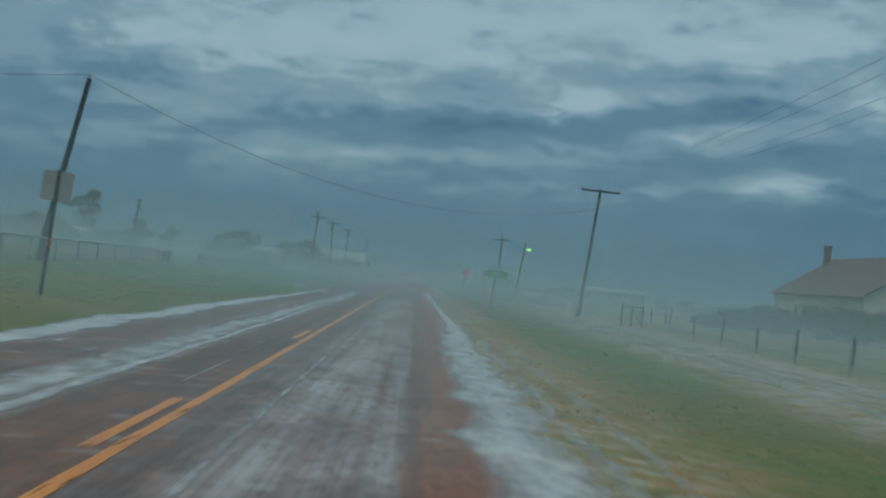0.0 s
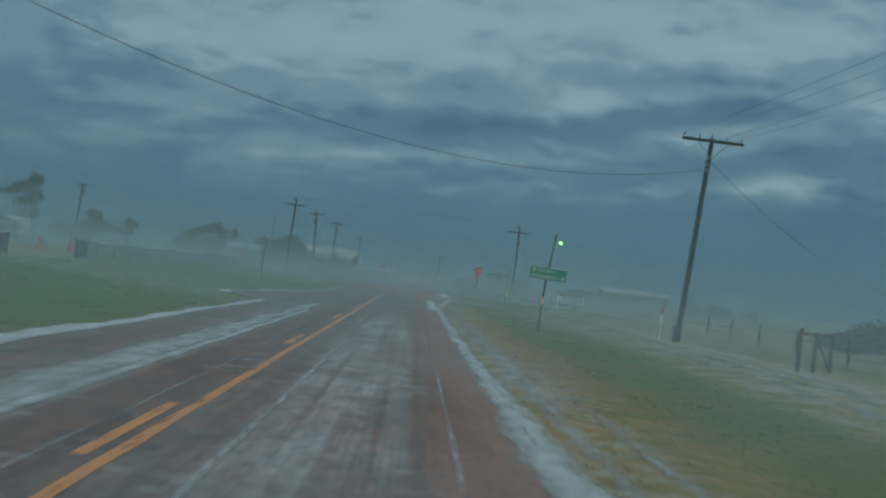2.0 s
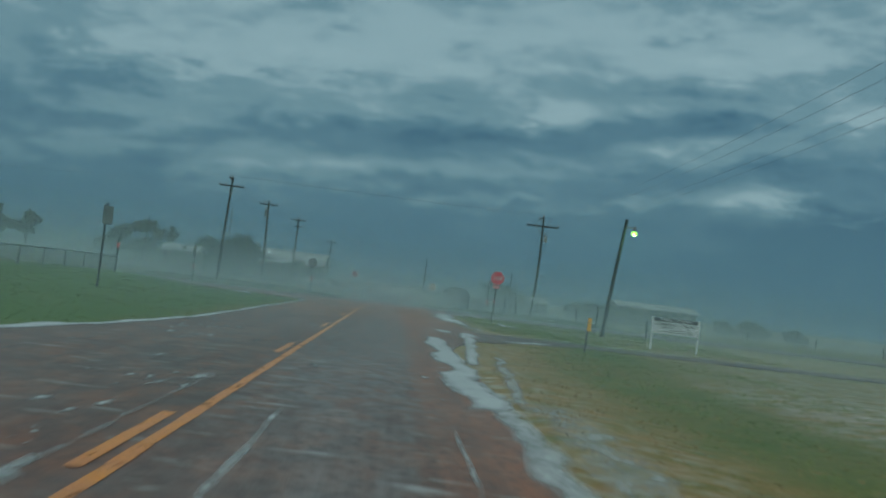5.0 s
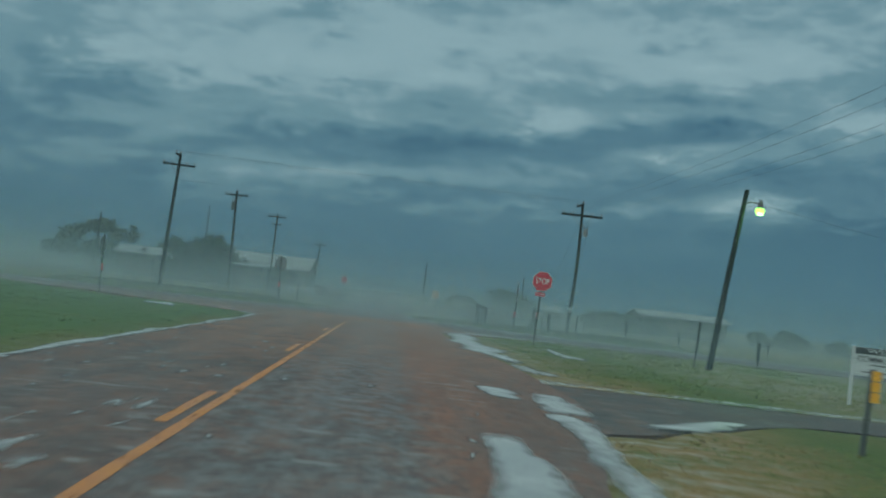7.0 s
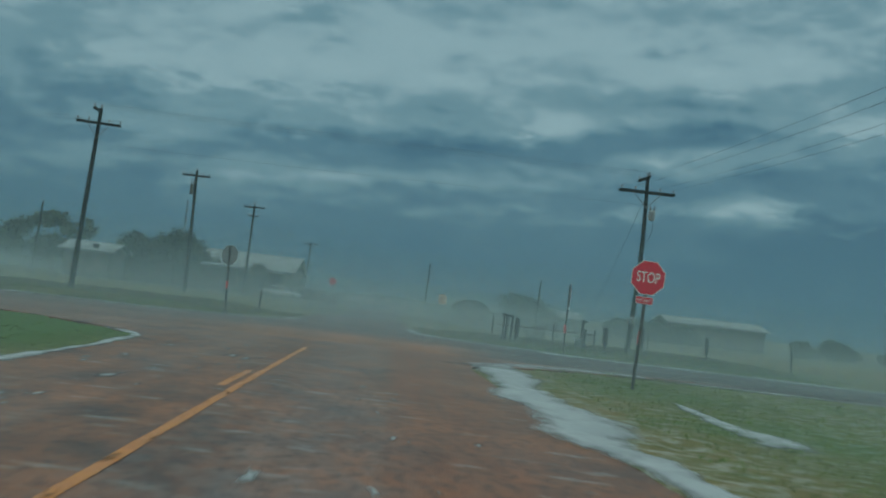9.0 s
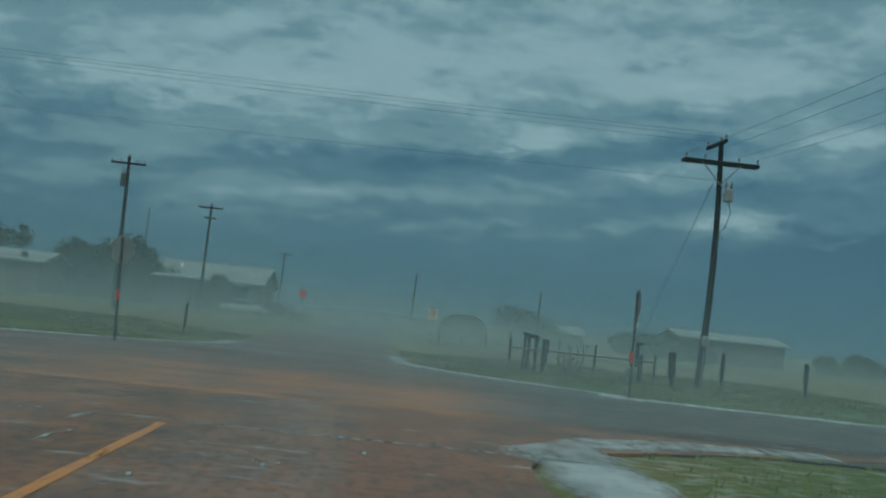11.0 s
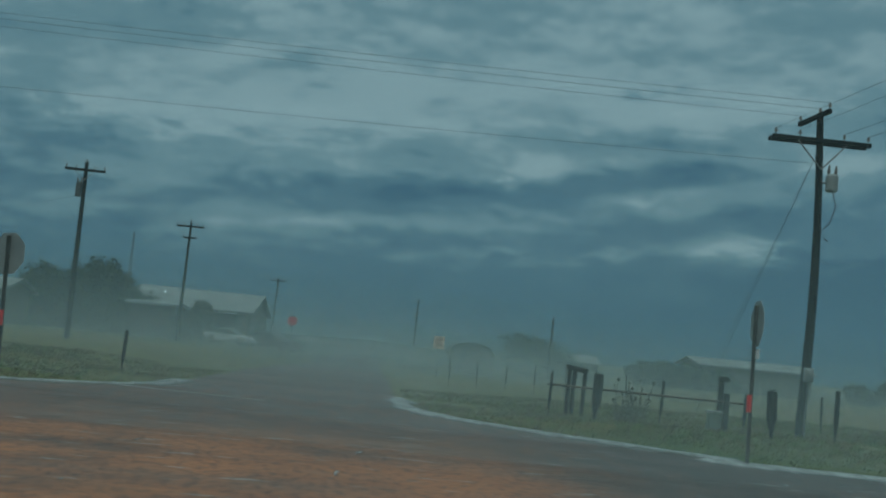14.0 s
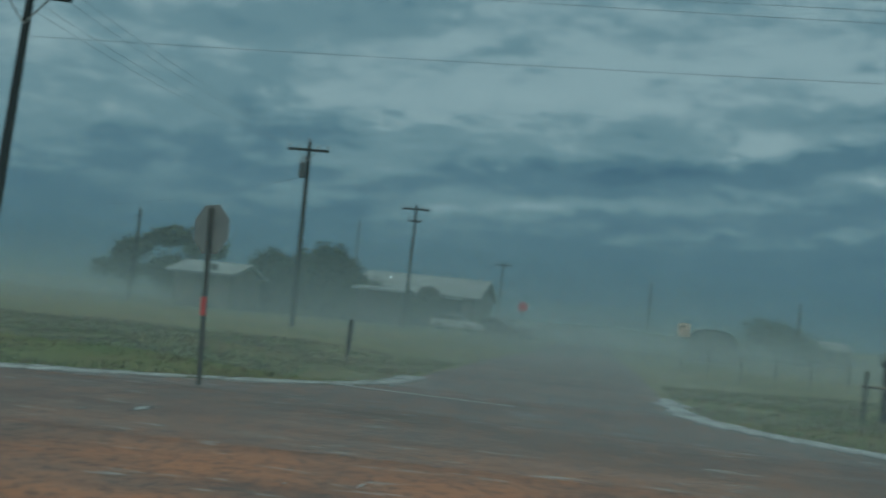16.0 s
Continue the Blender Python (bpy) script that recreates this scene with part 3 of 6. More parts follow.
def slab(name, rows, label, mat, top=0.0, depth=0.18, high=0.0, climb=0.0):
    """A road slab from cross sections: (left point, right point) along its way."""
    bm = bmesh.new()
    ring = []
    for a, b in rows:
        pts = [Vector((a[0] + (b[0] - a[0]) * k / 4, a[1] + (b[1] - a[1]) * k / 4, climb * ease(a[1], 142, 205) + top + high * (1 - ease(a[1], 104, 114)) * (1 - (k / 2 - 1) ** 2))) for k in range(5)]
        low = [Vector((p[0], p[1], climb * ease(p[1], 142, 205) - depth)) for p in (a, b)]
        ring.append([bm.verts.new(p) for p in (low[0], *pts, low[1])])
    for u, w in zip(ring, ring[1:]):
        for k in range(6):
            bm.faces.new((u[k], u[k + 1], w[k + 1], w[k]))
    ob = solid(name, bm, mat, label, "road", "structure")
    return ob


ys = steps((-70, 46, 4), (46, 117.2, 0.6))
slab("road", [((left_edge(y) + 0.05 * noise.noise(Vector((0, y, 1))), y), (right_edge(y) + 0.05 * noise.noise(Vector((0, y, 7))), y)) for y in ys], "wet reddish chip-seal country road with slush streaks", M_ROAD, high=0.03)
xs = steps((-400, -40, 40), (-40, 40, 1.0), (40, 400, 40))
slab("road_cross", [((x, y_far(x)), (x, y_near(x))) for x in xs], "worn grey cross road at the junction", M_CROSSROAD, top=-0.006)
ys = steps((125.8, 140, 0.6), (140, 330, 10))
slab("road_north", [((north_left(y), y), (north_right(y), y)) for y in ys], "grey country road leading on into the dust", M_CROSSROAD, top=-0.010, climb=-0.55)
slab("driveway", [((x, drive_far(x)), (x, drive_near(x))) for x in steps((3.6, 10, 0.5), (10, 30, 2))], "dark wet asphalt driveway off the road", M_ASPHALT, top=-0.02)


def crown(x, y):
    """The height of the road surface."""
    a, b = left_edge(y), right_edge(y)
    u = (x - a) / (b - a)
    return 0.03 * (1 - ease(y, 104, 114)) * (1 - (2 * u - 1) ** 2)


def ribbon(name, pts, label, mat, lift, kind="structure", category="road marking", parent=None):
    """A strip of paint from (x left, x right, y) rows."""
    v, f = [], []
    for xl, xr, y in pts:
        v += [(xl, y, crown(xl, y) + lift), (xr, y, crown(xr, y) + lift)]
    for k in range(len(pts) - 1):
        f.append((2 * k, 2 * k + 1, 2 * k + 3, 2 * k + 2))
    return tagged(raw(name, v, f, mat), label, category, kind=kind)


ribbon("centre_line", [(-0.055 + 0.006 * math.sin(y * 3), 0.055 + 0.006 * math.sin(y * 2.1 + 1), y) for y in steps((-70, 112.4, 0.8))], "solid worn yellow centre line", M_YELLOW, 0.005)
# the dashes keep to one spacing, but for two that were painted anew further back
for y0 in [14.4 + 12.19 * k for k in range(8)] + [-0.1, -13.6, -25.8, -38.0, -50.2]:
    # warm headlight tint put into the colour of the low dust
    ribbon("lane_dash", [(-0.255, -0.145, y) for y in steps((y0, y0 + 3.05, 0.6))], "broken yellow dash beside the centre line", M_YELLOW, 0.005)
ribbon("stop_line", [(0.2, 3.8, 112.62), (0.2, 3.85, 112.76)], "faint white stop line before the junction", M_LINE, 0.005)
raw_line = raw("edge_line", [(-3.5, 133.45, 0.004), (0.15, 132.55, 0.006), (0.15, 132.72, 0.006), (-3.5, 133.62, 0.004)], [(0, 1, 2, 3)], M_EDGELINE)
tagged(raw_line, "faint white edge line across the road mouth", "road marking", kind="structure")


# ---- melting hail lying along the road ----
def surface(x, y):
    """The top of whatever lies there: road or ground."""
    if in_road(x, y, 0.02):
        return crown(x, y) if y < 117 and left_edge(y) < x < right_edge(y) else 0.0
    return ground_z(x, y)


def rim(ob, values):
    at = ob.data.attributes.new("rim", "FLOAT", "POINT")
    at.data.foreach_set("value", values)
    return ob


def drift(name, rows, label, seed, high=0.02, cross=6, thin=0.0):
    """A low ragged sheet of hail: rows of (x left, x right, y, lift)."""
    v, f, e = [], [], []
    for i, (xl, xr, y, lift) in enumerate(rows):
        w = min(1, (xr - xl) / 0.6)
        a = xl + 0.25 * (xr - xl) * noise.noise(Vector((seed, y * 0.5, 0))) + 0.05 * w * noise.noise(Vector((seed, y * 1.6, 3)))
        b = xr + 0.25 * (xr - xl) * noise.noise(Vector((seed + 9, y * 0.45, 0))) + 0.06 * w * noise.noise(Vector((seed + 9, y * 1.4, 3)))
        a += 0.14 * (xr - xl) * noise.noise(Vector((seed + 3.3, y * 1.7, 0.5)))
        b += 0.14 * (xr - xl) * noise.noise(Vector((seed + 5.7, y * 1.9, 0.5)))
        b = max(b, a + 0.04)
        tip = min(1, min(i, len(rows) - 1 - i) / 4)
        for k in range(cross + 1):
            u = k / cross
            x = a + (b - a) * u
            body = (1 - abs(2 * u - 1) ** 2.5) * tip
            h = high * body * (0.8 + 0.5 * noise.noise(Vector((x * 3, y * 3, seed))))
            v.append((x, y, surface(x, y) + 0.006 + h))
            e.append(0.92 - (0.64 - thin) * body)
    n = cross + 1
    for j in range(len(rows) - 1):
        for k in range(cross):
            f.append((j * n + k, j * n + k + 1, (j + 1) * n + k + 1, (j + 1) * n + k))
    return tagged(rim(raw(name, v, f, M_HAIL, smooth=True), e), label, "hail", kind="stuff")


Y1 = steps((-60, 106, 0.35))
drift("hail_drift", [(-3.98 + 0.35 * ease(y, 12, 36), -2.98 - 0.06 * ease(y, 8, 30), y, 0.004) for y in Y1 if y < 49], "white band of melting hail along the road edge", 1.3, 0.012, 8, -0.12)
drift("hail_drift", [(left_edge(y) - 0.25, left_edge(y) + 0.30 * (1 - 0.6 * ease(y, 60, 76)), y, 0.004) for y in steps((50.6, 78, 0.25))], "white band of melting hail round the lot entrance", 31.3, thin=-0.2)
drift("hail_drift", [(-3.42, -3.03, y, 0.004) for y in Y1 if y > 76] + [(left_edge(y) - 0.25, left_edge(y) + 0.1, y, 0.004) for y in steps((106.3, 112.6, 0.35))], "thin white band of hail along the road edge", 2.0)
drift("hail_drift", [(-1.38, -1.12, y, 0.016) for y in Y1 if y < 44], "line of slush between the wheel tracks", 3.3, 0.004, 6, 0.02)
drift("hail_drift", [(-2.0, -1.15, y, 0.016) for y in Y1 if y < 50], "thin broken slush between the wheel tracks", 13.3, 0.003, 6, 0.07)
drift("hail_drift", [(2.45 + 0.42 * ease(y, 2, 16) - 0.1 * ease(y, 34, 44), 3.6 - 0.3 * ease(y, 10, 30), y, 0.004) for y in Y1 if y < 37], "white band of melting hail along the road edge", 4.0, 0.008, 8, -0.02)
drift("hail_drift", [(2.78 + 0.12 * ease(y, 50, 60), 3.35, y, 0.004) for y in Y1 if 34 < y < 63], "dirty thinning band of hail along the road edge", 37.0, 0.01, 8, 0.1)
drift("hail_drift", [(3.2, 4.3, y, 0.004) for y in Y1 if 20 < y < 60], "thin scattered hail in the roadside weeds", 38.0, 0.004, 8, 0.27)
drift("hail_drift", [(2.94, 3.22, y, 0.03) for y in Y1 if y < 58], "crisp white line of hail along the road edge", 26.3, 0.004, 6, 0.05)
drift("hail_drift", [(3.5, 3.85, y, 0.004) for y in Y1 if y < 40], "broken line of hail in the roadside weeds", 14.3, 0.003, 6, 0.26)
drift("hail_drift", [(4.1, 4.5, y, 0.004) for y in Y1 if y < 30], "broken line of hail in the roadside weeds", 15.3, 0.003, 6, 0.33)
for seed, x in ((16.0, 9.9), (17.0, 10.9), (18.0, 11.9)):
    drift("hail_drift", [(x - 0.35, x + 0.3, y, 0.004) for y in Y1 if y < 46], "thin streak of hail along the gravel lane", seed, 0.006, 4, 0.27)
drift("hail_drift", [(0.60, 0.70, y, 0.022) for y in Y1 if y < 56], "thin line of slush between the wheel tracks", 5.0, 0.002, 4, 0.2)
drift("hail_drift", [(2.31, 2.39, y, 0.022) for y in Y1 if 2 < y < 56], "thin line of slush beside the wheel track", 35.0, 0.002, 4, 0.26)
drift("hail_drift", [(-0.50, -0.40, y, 0.022) for y in Y1 if -10 < y < 58], "thin line of slush beside the centre line", 36.0, 0.002, 4, 0.33)
drift("hail_drift", [(2.52 + 0.12 * math.sin(y), 3.26 + 0.05 * math.sin(y * 1.3), y, 0.004) for y in steps((57, 77.6, 0.25))], "long patch of slush before the driveway mouth", 6.3, 0.02, thin=-0.2)
drift("hail_drift", [(3.25 + 0.055 * (y - 69), 3.68 + 0.065 * (y - 69), y, 0.004) for y in steps((66, 80.5, 0.25))], "long patch of slush before the driveway mouth", 24.3, 0.02, thin=-0.02)
drift("hail_drift", [(3.9 + 0.06 * (y - 69), 4.3 + 0.07 * (y - 69), y, 0.004) for y in steps((58, 72, 0.25))], "broken line of hail in the roadside weeds", 25.3, 0.01, 5, 0.15)
drift("hail_drift", [(3.05 + 0.1 * (84 - y), 3.8 + 0.1 * (84 - y) * (y > 83), y, 0.004) for y in steps((81.9, 84.3, 0.12))], "patch of slush beside the driveway mouth", 7.0, 0.02, thin=-0.2)
drift("hail_drift", [(3.75 + 0.25 * ease(y, 82, 83.5), 4.6, y, 0.004) for y in steps((80.4, 84.0, 0.12))], "patch of slush beside the driveway mouth", 20.0, 0.02, thin=-0.1)
drift("hail_drift", [(3.7, 4.3, y, 0.004) for y in steps((79.2, 80.6, 0.1))], "patch of slush beside the driveway mouth", 21.0, 0.02, thin=-0.2)
drift("hail_drift", [(4.9 + 0.75 * (y - 80.2), 6.1 + 0.55 * (y - 80.2), y, 0.004) for y in steps((79.9, 82.6, 0.12))], "patch of slush along the driveway edge", 22.0, 0.02, thin=-0.1)
drift("hail_drift", [(3.75 + 0.7 * (1 - ease(y, 94.5, 98.5)), 5.25 - 0.6 * ease(y, 112, 117) + 0.15 * math.sin(y * 0.7), y, 0.02) for y in steps((93.2, 113.4, 0.3))], "broad white drift of melting hail on the verge", 8.4, 0.03, 10, -0.14)
drift("hail_drift", [(4.5, 5.4, y, 0.02) for y in steps((88.6, 93.8, 0.25))], "broken drift of melting hail on the verge", 23.0, 0.02, 6, 0.12)
drift("hail_drift", [(6.8 + 0.08 * (y - 100), 7.9 - 0.07 * (y - 100), y, ground_z(7.4, y) + 0.01) for y in steps((99, 107.2, 0.3))], "white patch of melting hail in the grass", 9.0, 0.03, 8, -0.05)
drift("hail_drift", [(-7.4 + 0.1 * (y - 107), -5.6 - 0.28 * (y - 107), y, 0.05) for y in steps((107, 111.5, 0.2))], "small white patch of hail in the grass", 10.3, 0.05, 8, -0.3)


def kerb_hail(pts, seed, wide, label, thin=0.0):
    """A thin band of hail that follows a curved road edge."""
    v, f = [], []
    for i, (x, y) in enumerate(pts):
        p, q = pts[max(0, i - 1)], pts[min(len(pts) - 1, i + 1)]
        d = Vector((q[0] - p[0], q[1] - p[1], 0)).normalized()
        s = Vector((-d.y, d.x, 0))
        w = wide * max(0.3, 0.85 + 0.8 * noise.noise(Vector((seed + 0.4, i * 0.35, 0))) + 0.4 * noise.noise(Vector((seed + 0.7, i * 1.1, 0))))
        z = 0.015
        for u, h in ((-1, -0.05), (-0.5, 0.012), (0.4, 0.016), (1, -0.05)):
            c = Vector((x, y, z + h)) + s * w * u
            v.append(tuple(c))
    for j in range(len(pts) - 1):
        for k in range(3):
            f.append((j * 4 + k, j * 4 + k + 1, (j + 1) * 4 + k + 1, (j + 1) * 4 + k))
    return tagged(rim(raw("hail_drift", v, f, M_HAIL, smooth=True), [0.92, 0.36 + thin, 0.44 + thin, 0.97] * len(pts)), label, "hail", kind="stuff")


kerb_hail([(north_right(y) + 0.1, y) for y in steps((128.2, 139.5, 0.3))][::-1] + [(x, y_far(x) + 0.12) for x in steps((8.0, 26, 0.5))], 1.0, 0.62, "white band of hail along the far road edge", -0.1)
kerb_hail([(x, y_far(x) + 0.1) for x in steps((-40, -8, 0.6))] + [(north_left(y) - 0.08, y) for y in steps((129.6, 138, 0.3))], 2.0, 0.55, "thin white band of hail along the far road edge")
kerb_hail([(x, drive_far(x) + 0.1) for x in steps((4.6, 24, 0.4))], 3.0, 0.5, "thin white line of hail along the driveway edge", 0.12)
kerb_hail([(4.35 + 4.6 * (u / 12) ** 2.1, 112.4 + 4.0 * math.sin(u / 12 * 1.5)) for u in range(13)], 6.0, 0.85, "broad white band of melting hail round the corner")
kerb_hail([(x, y_near(x) - 0.1) for x in steps((10, 40, 0.6))], 5.0, 0.14, "thin white line of hail along the cross road")


def flecks(count, x0, x1, y0, y1, small, large, seed, label):
    """Scattered scraps of slush on the road, each a ragged low blob."""
    rng = random.Random(seed)
    v, f, e = [], [], []
    while count:
        x, y = rng.uniform(x0, x1), rng.uniform(y0, y1)
        if noise.noise(Vector((x * 0.8, y * 0.12, seed))) < rng.uniform(-0.5, 0.25):
            continue
        count -= 1
        r = small + (large - small) * rng.random() ** 2.5
        turn, n, i = rng.uniform(-0.12, 0.12), 11, len(v)
        z = surface(x, y) + 0.006
        v.append((x, y, z + 0.008))
        e.append(0.28)
        for k in range(n):
            a = 2 * math.pi * k / n
            q = r * rng.uniform(0.35, 1.35)
            dx, dy = q * 0.42 * math.cos(a), q * 2.3 * math.sin(a)
            v.append((x + dx * math.cos(turn) - dy * math.sin(turn), y + dx * math.sin(turn) + dy * math.cos(turn), z))
            e.append(0.8)
        f += [(i, i + 1 + k, i + 1 + (k + 1) % n) for k in range(n)]
    return tagged(rim(raw("slush_scraps", v, f, M_HAIL, smooth=True), e), label, "slush", kind="stuff")


flecks(330, -3.1, -0.4, 46, 113, 0.03, 0.36, 1, "scattered scraps of slush on the far lane")
flecks(70, -3.0, -1.4, -20, 46, 0.06, 0.4, 3, "scattered scraps of slush on the far lane")
flecks(130, 0.3, 3.0, 58, 113, 0.03, 0.24, 6, "small scraps of slush on the near lane")
flecks(60, -14, 12, 117.5, 127, 0.06, 0.3, 4, "scattered scraps of slush on the cross road")

# ---- utility poles ----


def insulator(parent, p, h=0.16, r=0.05):
    bm = bmesh.new()
    p = Vector(p)
    rod(bm, p, p + Vector((0, 0, h * 0.45)), r * 0.35, n=8)
    rod(bm, p + Vector((0, 0, h * 0.4)), p + Vector((0, 0, h * 0.65)), r, r * 0.8, n=10)
    rod(bm, p + Vector((0, 0, h * 0.65)), p + Vector((0, 0, h)), r * 0.75, r * 0.45, n=10)
    part("insulator", bm, M_PORC, parent, "brown porcelain insulator")


def crossarm(parent, c, half, turn, up=0.13, tilt=0.0, brace=0.0, name="crossarm"):
    bm = bmesh.new()
    m = Euler((0, radians(tilt), radians(turn))).to_matrix()
    box(bm, c, (2 * half, 0.10, up), m, 0.012)
    part(name, bm, M_WOOD, parent)
    if brace:
        for s in (-1, 1):
            bm = bmesh.new()
            rod(bm, Vector(c) + m @ Vector((s * half * 0.5, -0.06, -0.05)), Vector(c) + Vector((0, -0.08, -brace)), 0.018, n=6)
            part("brace", bm, M_STEEL, parent)
    return m


def utility_pole(base, top, label, arms=(), r0=0.16, r1=0.10, bend=0.0):
    """arms: (height along the pole 0..1, half length, turn, insulators, brace)"""
    ob = thing("utility_pole", label, "utility pole", "utility poles")
    b, t = Vector(base), Vector(top)
    bm = bmesh.new()
    pts = [b.lerp(t, k / 8) + Vector((bend * math.sin(math.pi * k / 8), 0, 0)) for k in range(9)]
    pts[0].z = min(b.z, ground_z(b.x, b.y)) - 0.4
    chain(bm, pts, [r0 + (r1 - r0) * k / 8 for k in range(9)], 12)
    part("shaft", bm, M_WOOD, ob, "weathered dark wooden shaft", smooth=False)
    ends = []
    for u, half, turn, count, brace in arms:
        c = b.lerp(t, u) + Vector((bend * math.sin(math.pi * u), 0, 0))
        a = Vector((math.cos(radians(turn)), math.sin(radians(turn)), 0))
        cc = c + Vector((a.y, -a.x, 0)) * 0.15
        crossarm(ob, cc, half, turn, 0.12, 0, brace)
        spots = [-0.94, 0.94, -0.45, 0.45][:count]
        for s in spots:
            insulator(ob, cc + a * half * s + Vector((0, 0, 0.06)))
            ends.append(cc + a * half * s + Vector((0, 0, 0.22)))
    insulator(ob, t + Vector((0, 0, -0.02)), 0.2, 0.055)
    ends.append(t + Vector((0, 0, 0.16)))
    return ob, ends


def transformer(parent, c, r=0.2, h=0.62, mat=None):
    bm = bmesh.new()
    c = Vector(c)
    chain(bm, [c + Vector((0, 0, z)) for z in (-h / 2, -h / 2 + 0.04, h / 2 - 0.06, h / 2)], [r * 0.85, r, r, r * 0.8], 16)
    can = part("transformer", bm, mat or M_TANK, parent, "dull dark transformer can" if mat else "pale grey cylindrical transformer", smooth=False)
    for dx in (-0.09, 0.09):
        bm = bmesh.new()
        chain(bm, [c + Vector((dx, 0, h / 2 + z)) for z in (-0.02, 0.08, 0.16, 0.24)], [0.03, 0.045, 0.03, 0.015], 8)
        part("bushing", bm, M_PORC, can)


def wire(a, b, sag, label, r=0.0045, n=24):
    a, b = Vector(a), Vector(b)
    bm = bmesh.new()
    pts = []
    for k in range(n + 1):
        u = k / n
        p = a.lerp(b, u)
        p.z -= 4 * sag * u * (1 - u)
        pts.append(p)
    chain(bm, pts, [r] * (n + 1), 5)
    return solid("power_line", bm, M_WIRE, label, "cable", group="overhead lines")


# roadside pole beside the fenced lot
rp1, e1 = utility_pole((12.55, 52.9, 0.0), (13.1, 52.9, 8.25), "leaning weathered wooden utility pole with one crossarm", [(0.985, 1.26, 4, 4, 0.75)], 0.125, 0.09)
for dz in (0.75, 1.0, 1.25):
    insulator(rp1, (12.86 + 0.1, 52.72, 8.1 - dz), 0.14, 0.06)
bm = bmesh.new()
box(bm, (12.42, 52.72, 0.32), (0.20, 0.12, 0.72), None, 0.03)
part("wrap", bm, M_WOOD, rp1, "dark wrap at the foot of the pole")
# junction pole with two crossarms and a transformer
rp2, e2 = utility_pole((12.7, 136.6, 0.1), (13.05, 137.6, 8.3), "bent weathered wooden utility pole with two crossarms and a transformer", [(0.912, 1.28, 0, 4, 0.75), (0.988, 0.93, -87, 2, 0), (0.912, 1.28, 180, 0, 0)], 0.125, 0.085, 0.13)
transformer(rp2, (13.34, 137.25, 6.5), 0.155, 0.44)
bm = bmesh.new()
rod(bm, (13.0, 137.35, 6.5), (13.3, 137.25, 6.5), 0.03, n=6)
part("bracket", bm, M_STEEL, rp2)
bm = bmesh.new()
chain(bm, [(13.36, 137.2, 6.28), (13.42, 137.1, 5.9), (13.3, 137.1, 5.45), (13.12, 137.2, 5.25), (13.2, 137.1, 5.05), (13.26, 137.05, 4.98)], [0.015] * 6, 6)
part("lead_wire", bm, M_WIRE, rp2)
bm = bmesh.new()
box(bm, (12.80, 136.50, 1.62), (0.22, 0.16, 0.34), None, 0.03)
rod(bm, (12.80, 136.42, 1.66), (12.80, 136.36, 1.66), 0.075, n=14)
part("meter_box", bm, M_TANK, rp2, "small pale meter box strapped to the pole")
bm = bmesh.new()
rod(bm, (12.76, 136.46, 0.1), (12.80, 136.48, 1.5), 0.03, n=6)
part("conduit", bm, M_STEEL, rp2)
for dx in (0.0, 0.45):
    w = wire((12.95, 137.4, 7.2), (10.8 + dx * 0.6, 139.8 + dx, 0.05), 0.02, "thin guy wire anchored in the grass", 0.005, 6)
# poles along the far side
lp1, e3 = utility_pole((-12.72, 138.5, 0.15), (-12.42, 138.7, 8.6), "leaning weathered wooden utility pole with two crossarms", [(0.915, 1.0, 12, 4, 0.7), (0.99, 0.75, -88, 2, 0)], 0.135, 0.09)
lp2, e4 = utility_pole((-11.9, 163.5, 0.1), (-12.3, 164.8, 8.6), "weathered wooden utility pole with a crossarm and a transformer", [(0.955, 0.95, 2, 4, 0.5)], 0.135, 0.09)
transformer(lp2, (-12.42, 164.35, 7.25), 0.14, 0.72, M_DARKTANK)
lp3, e5 = utility_pole((-11.3, 190.0, 0.0), (-11.25, 190.2, 8.45), "weathered wooden utility pole with a short lower arm", [(0.965, 0.95, 0, 4, 0), (0.87, 0.45, 10, 2, 0)], 0.125, 0.08)
lp4, e6 = utility_pole((-10.9, 258.0, 0.0), (-10.7, 258.2, 8.4), "weathered wooden utility pole faint in the dust", [(0.955, 1.05, 0, 4, 0)], 0.13, 0.09)
np0, e0 = utility_pole((-13.5, 26.0, 0.3), (-12.3, 26.1, 7.95), "bare leaning wooden utility pole beside the fence", (), 0.15, 0.10)
lpa, e7 = utility_pole((-39.9, 149.0, 0.0), (-39.6, 149.1, 7.95), "weathered wooden utility pole with a small transformer", [(0.985, 0.55, 25, 2, 0)], 0.15, 0.10)
transformer(lpa, (-39.3, 148.9, 6.9), 0.16, 0.6, M_DARKTANK)
fp1, e8 = utility_pole((6.2, 226.7, 0.0), (6.35, 226.7, 6.1), "thin bare pole faint in the dust", (), 0.13, 0.08)
fp2, e9 = utility_pole((19.3, 221.0, 0.0), (19.4, 221.1, 5.4), "thin bare pole faint in the dust", (), 0.13, 0.08)
fp3, e10 = utility_pole((-29.0, 186.0, 0.0), (-28.8, 186.0, 6.3), "thin bare pole beside the low shed", (), 0.12, 0.08)

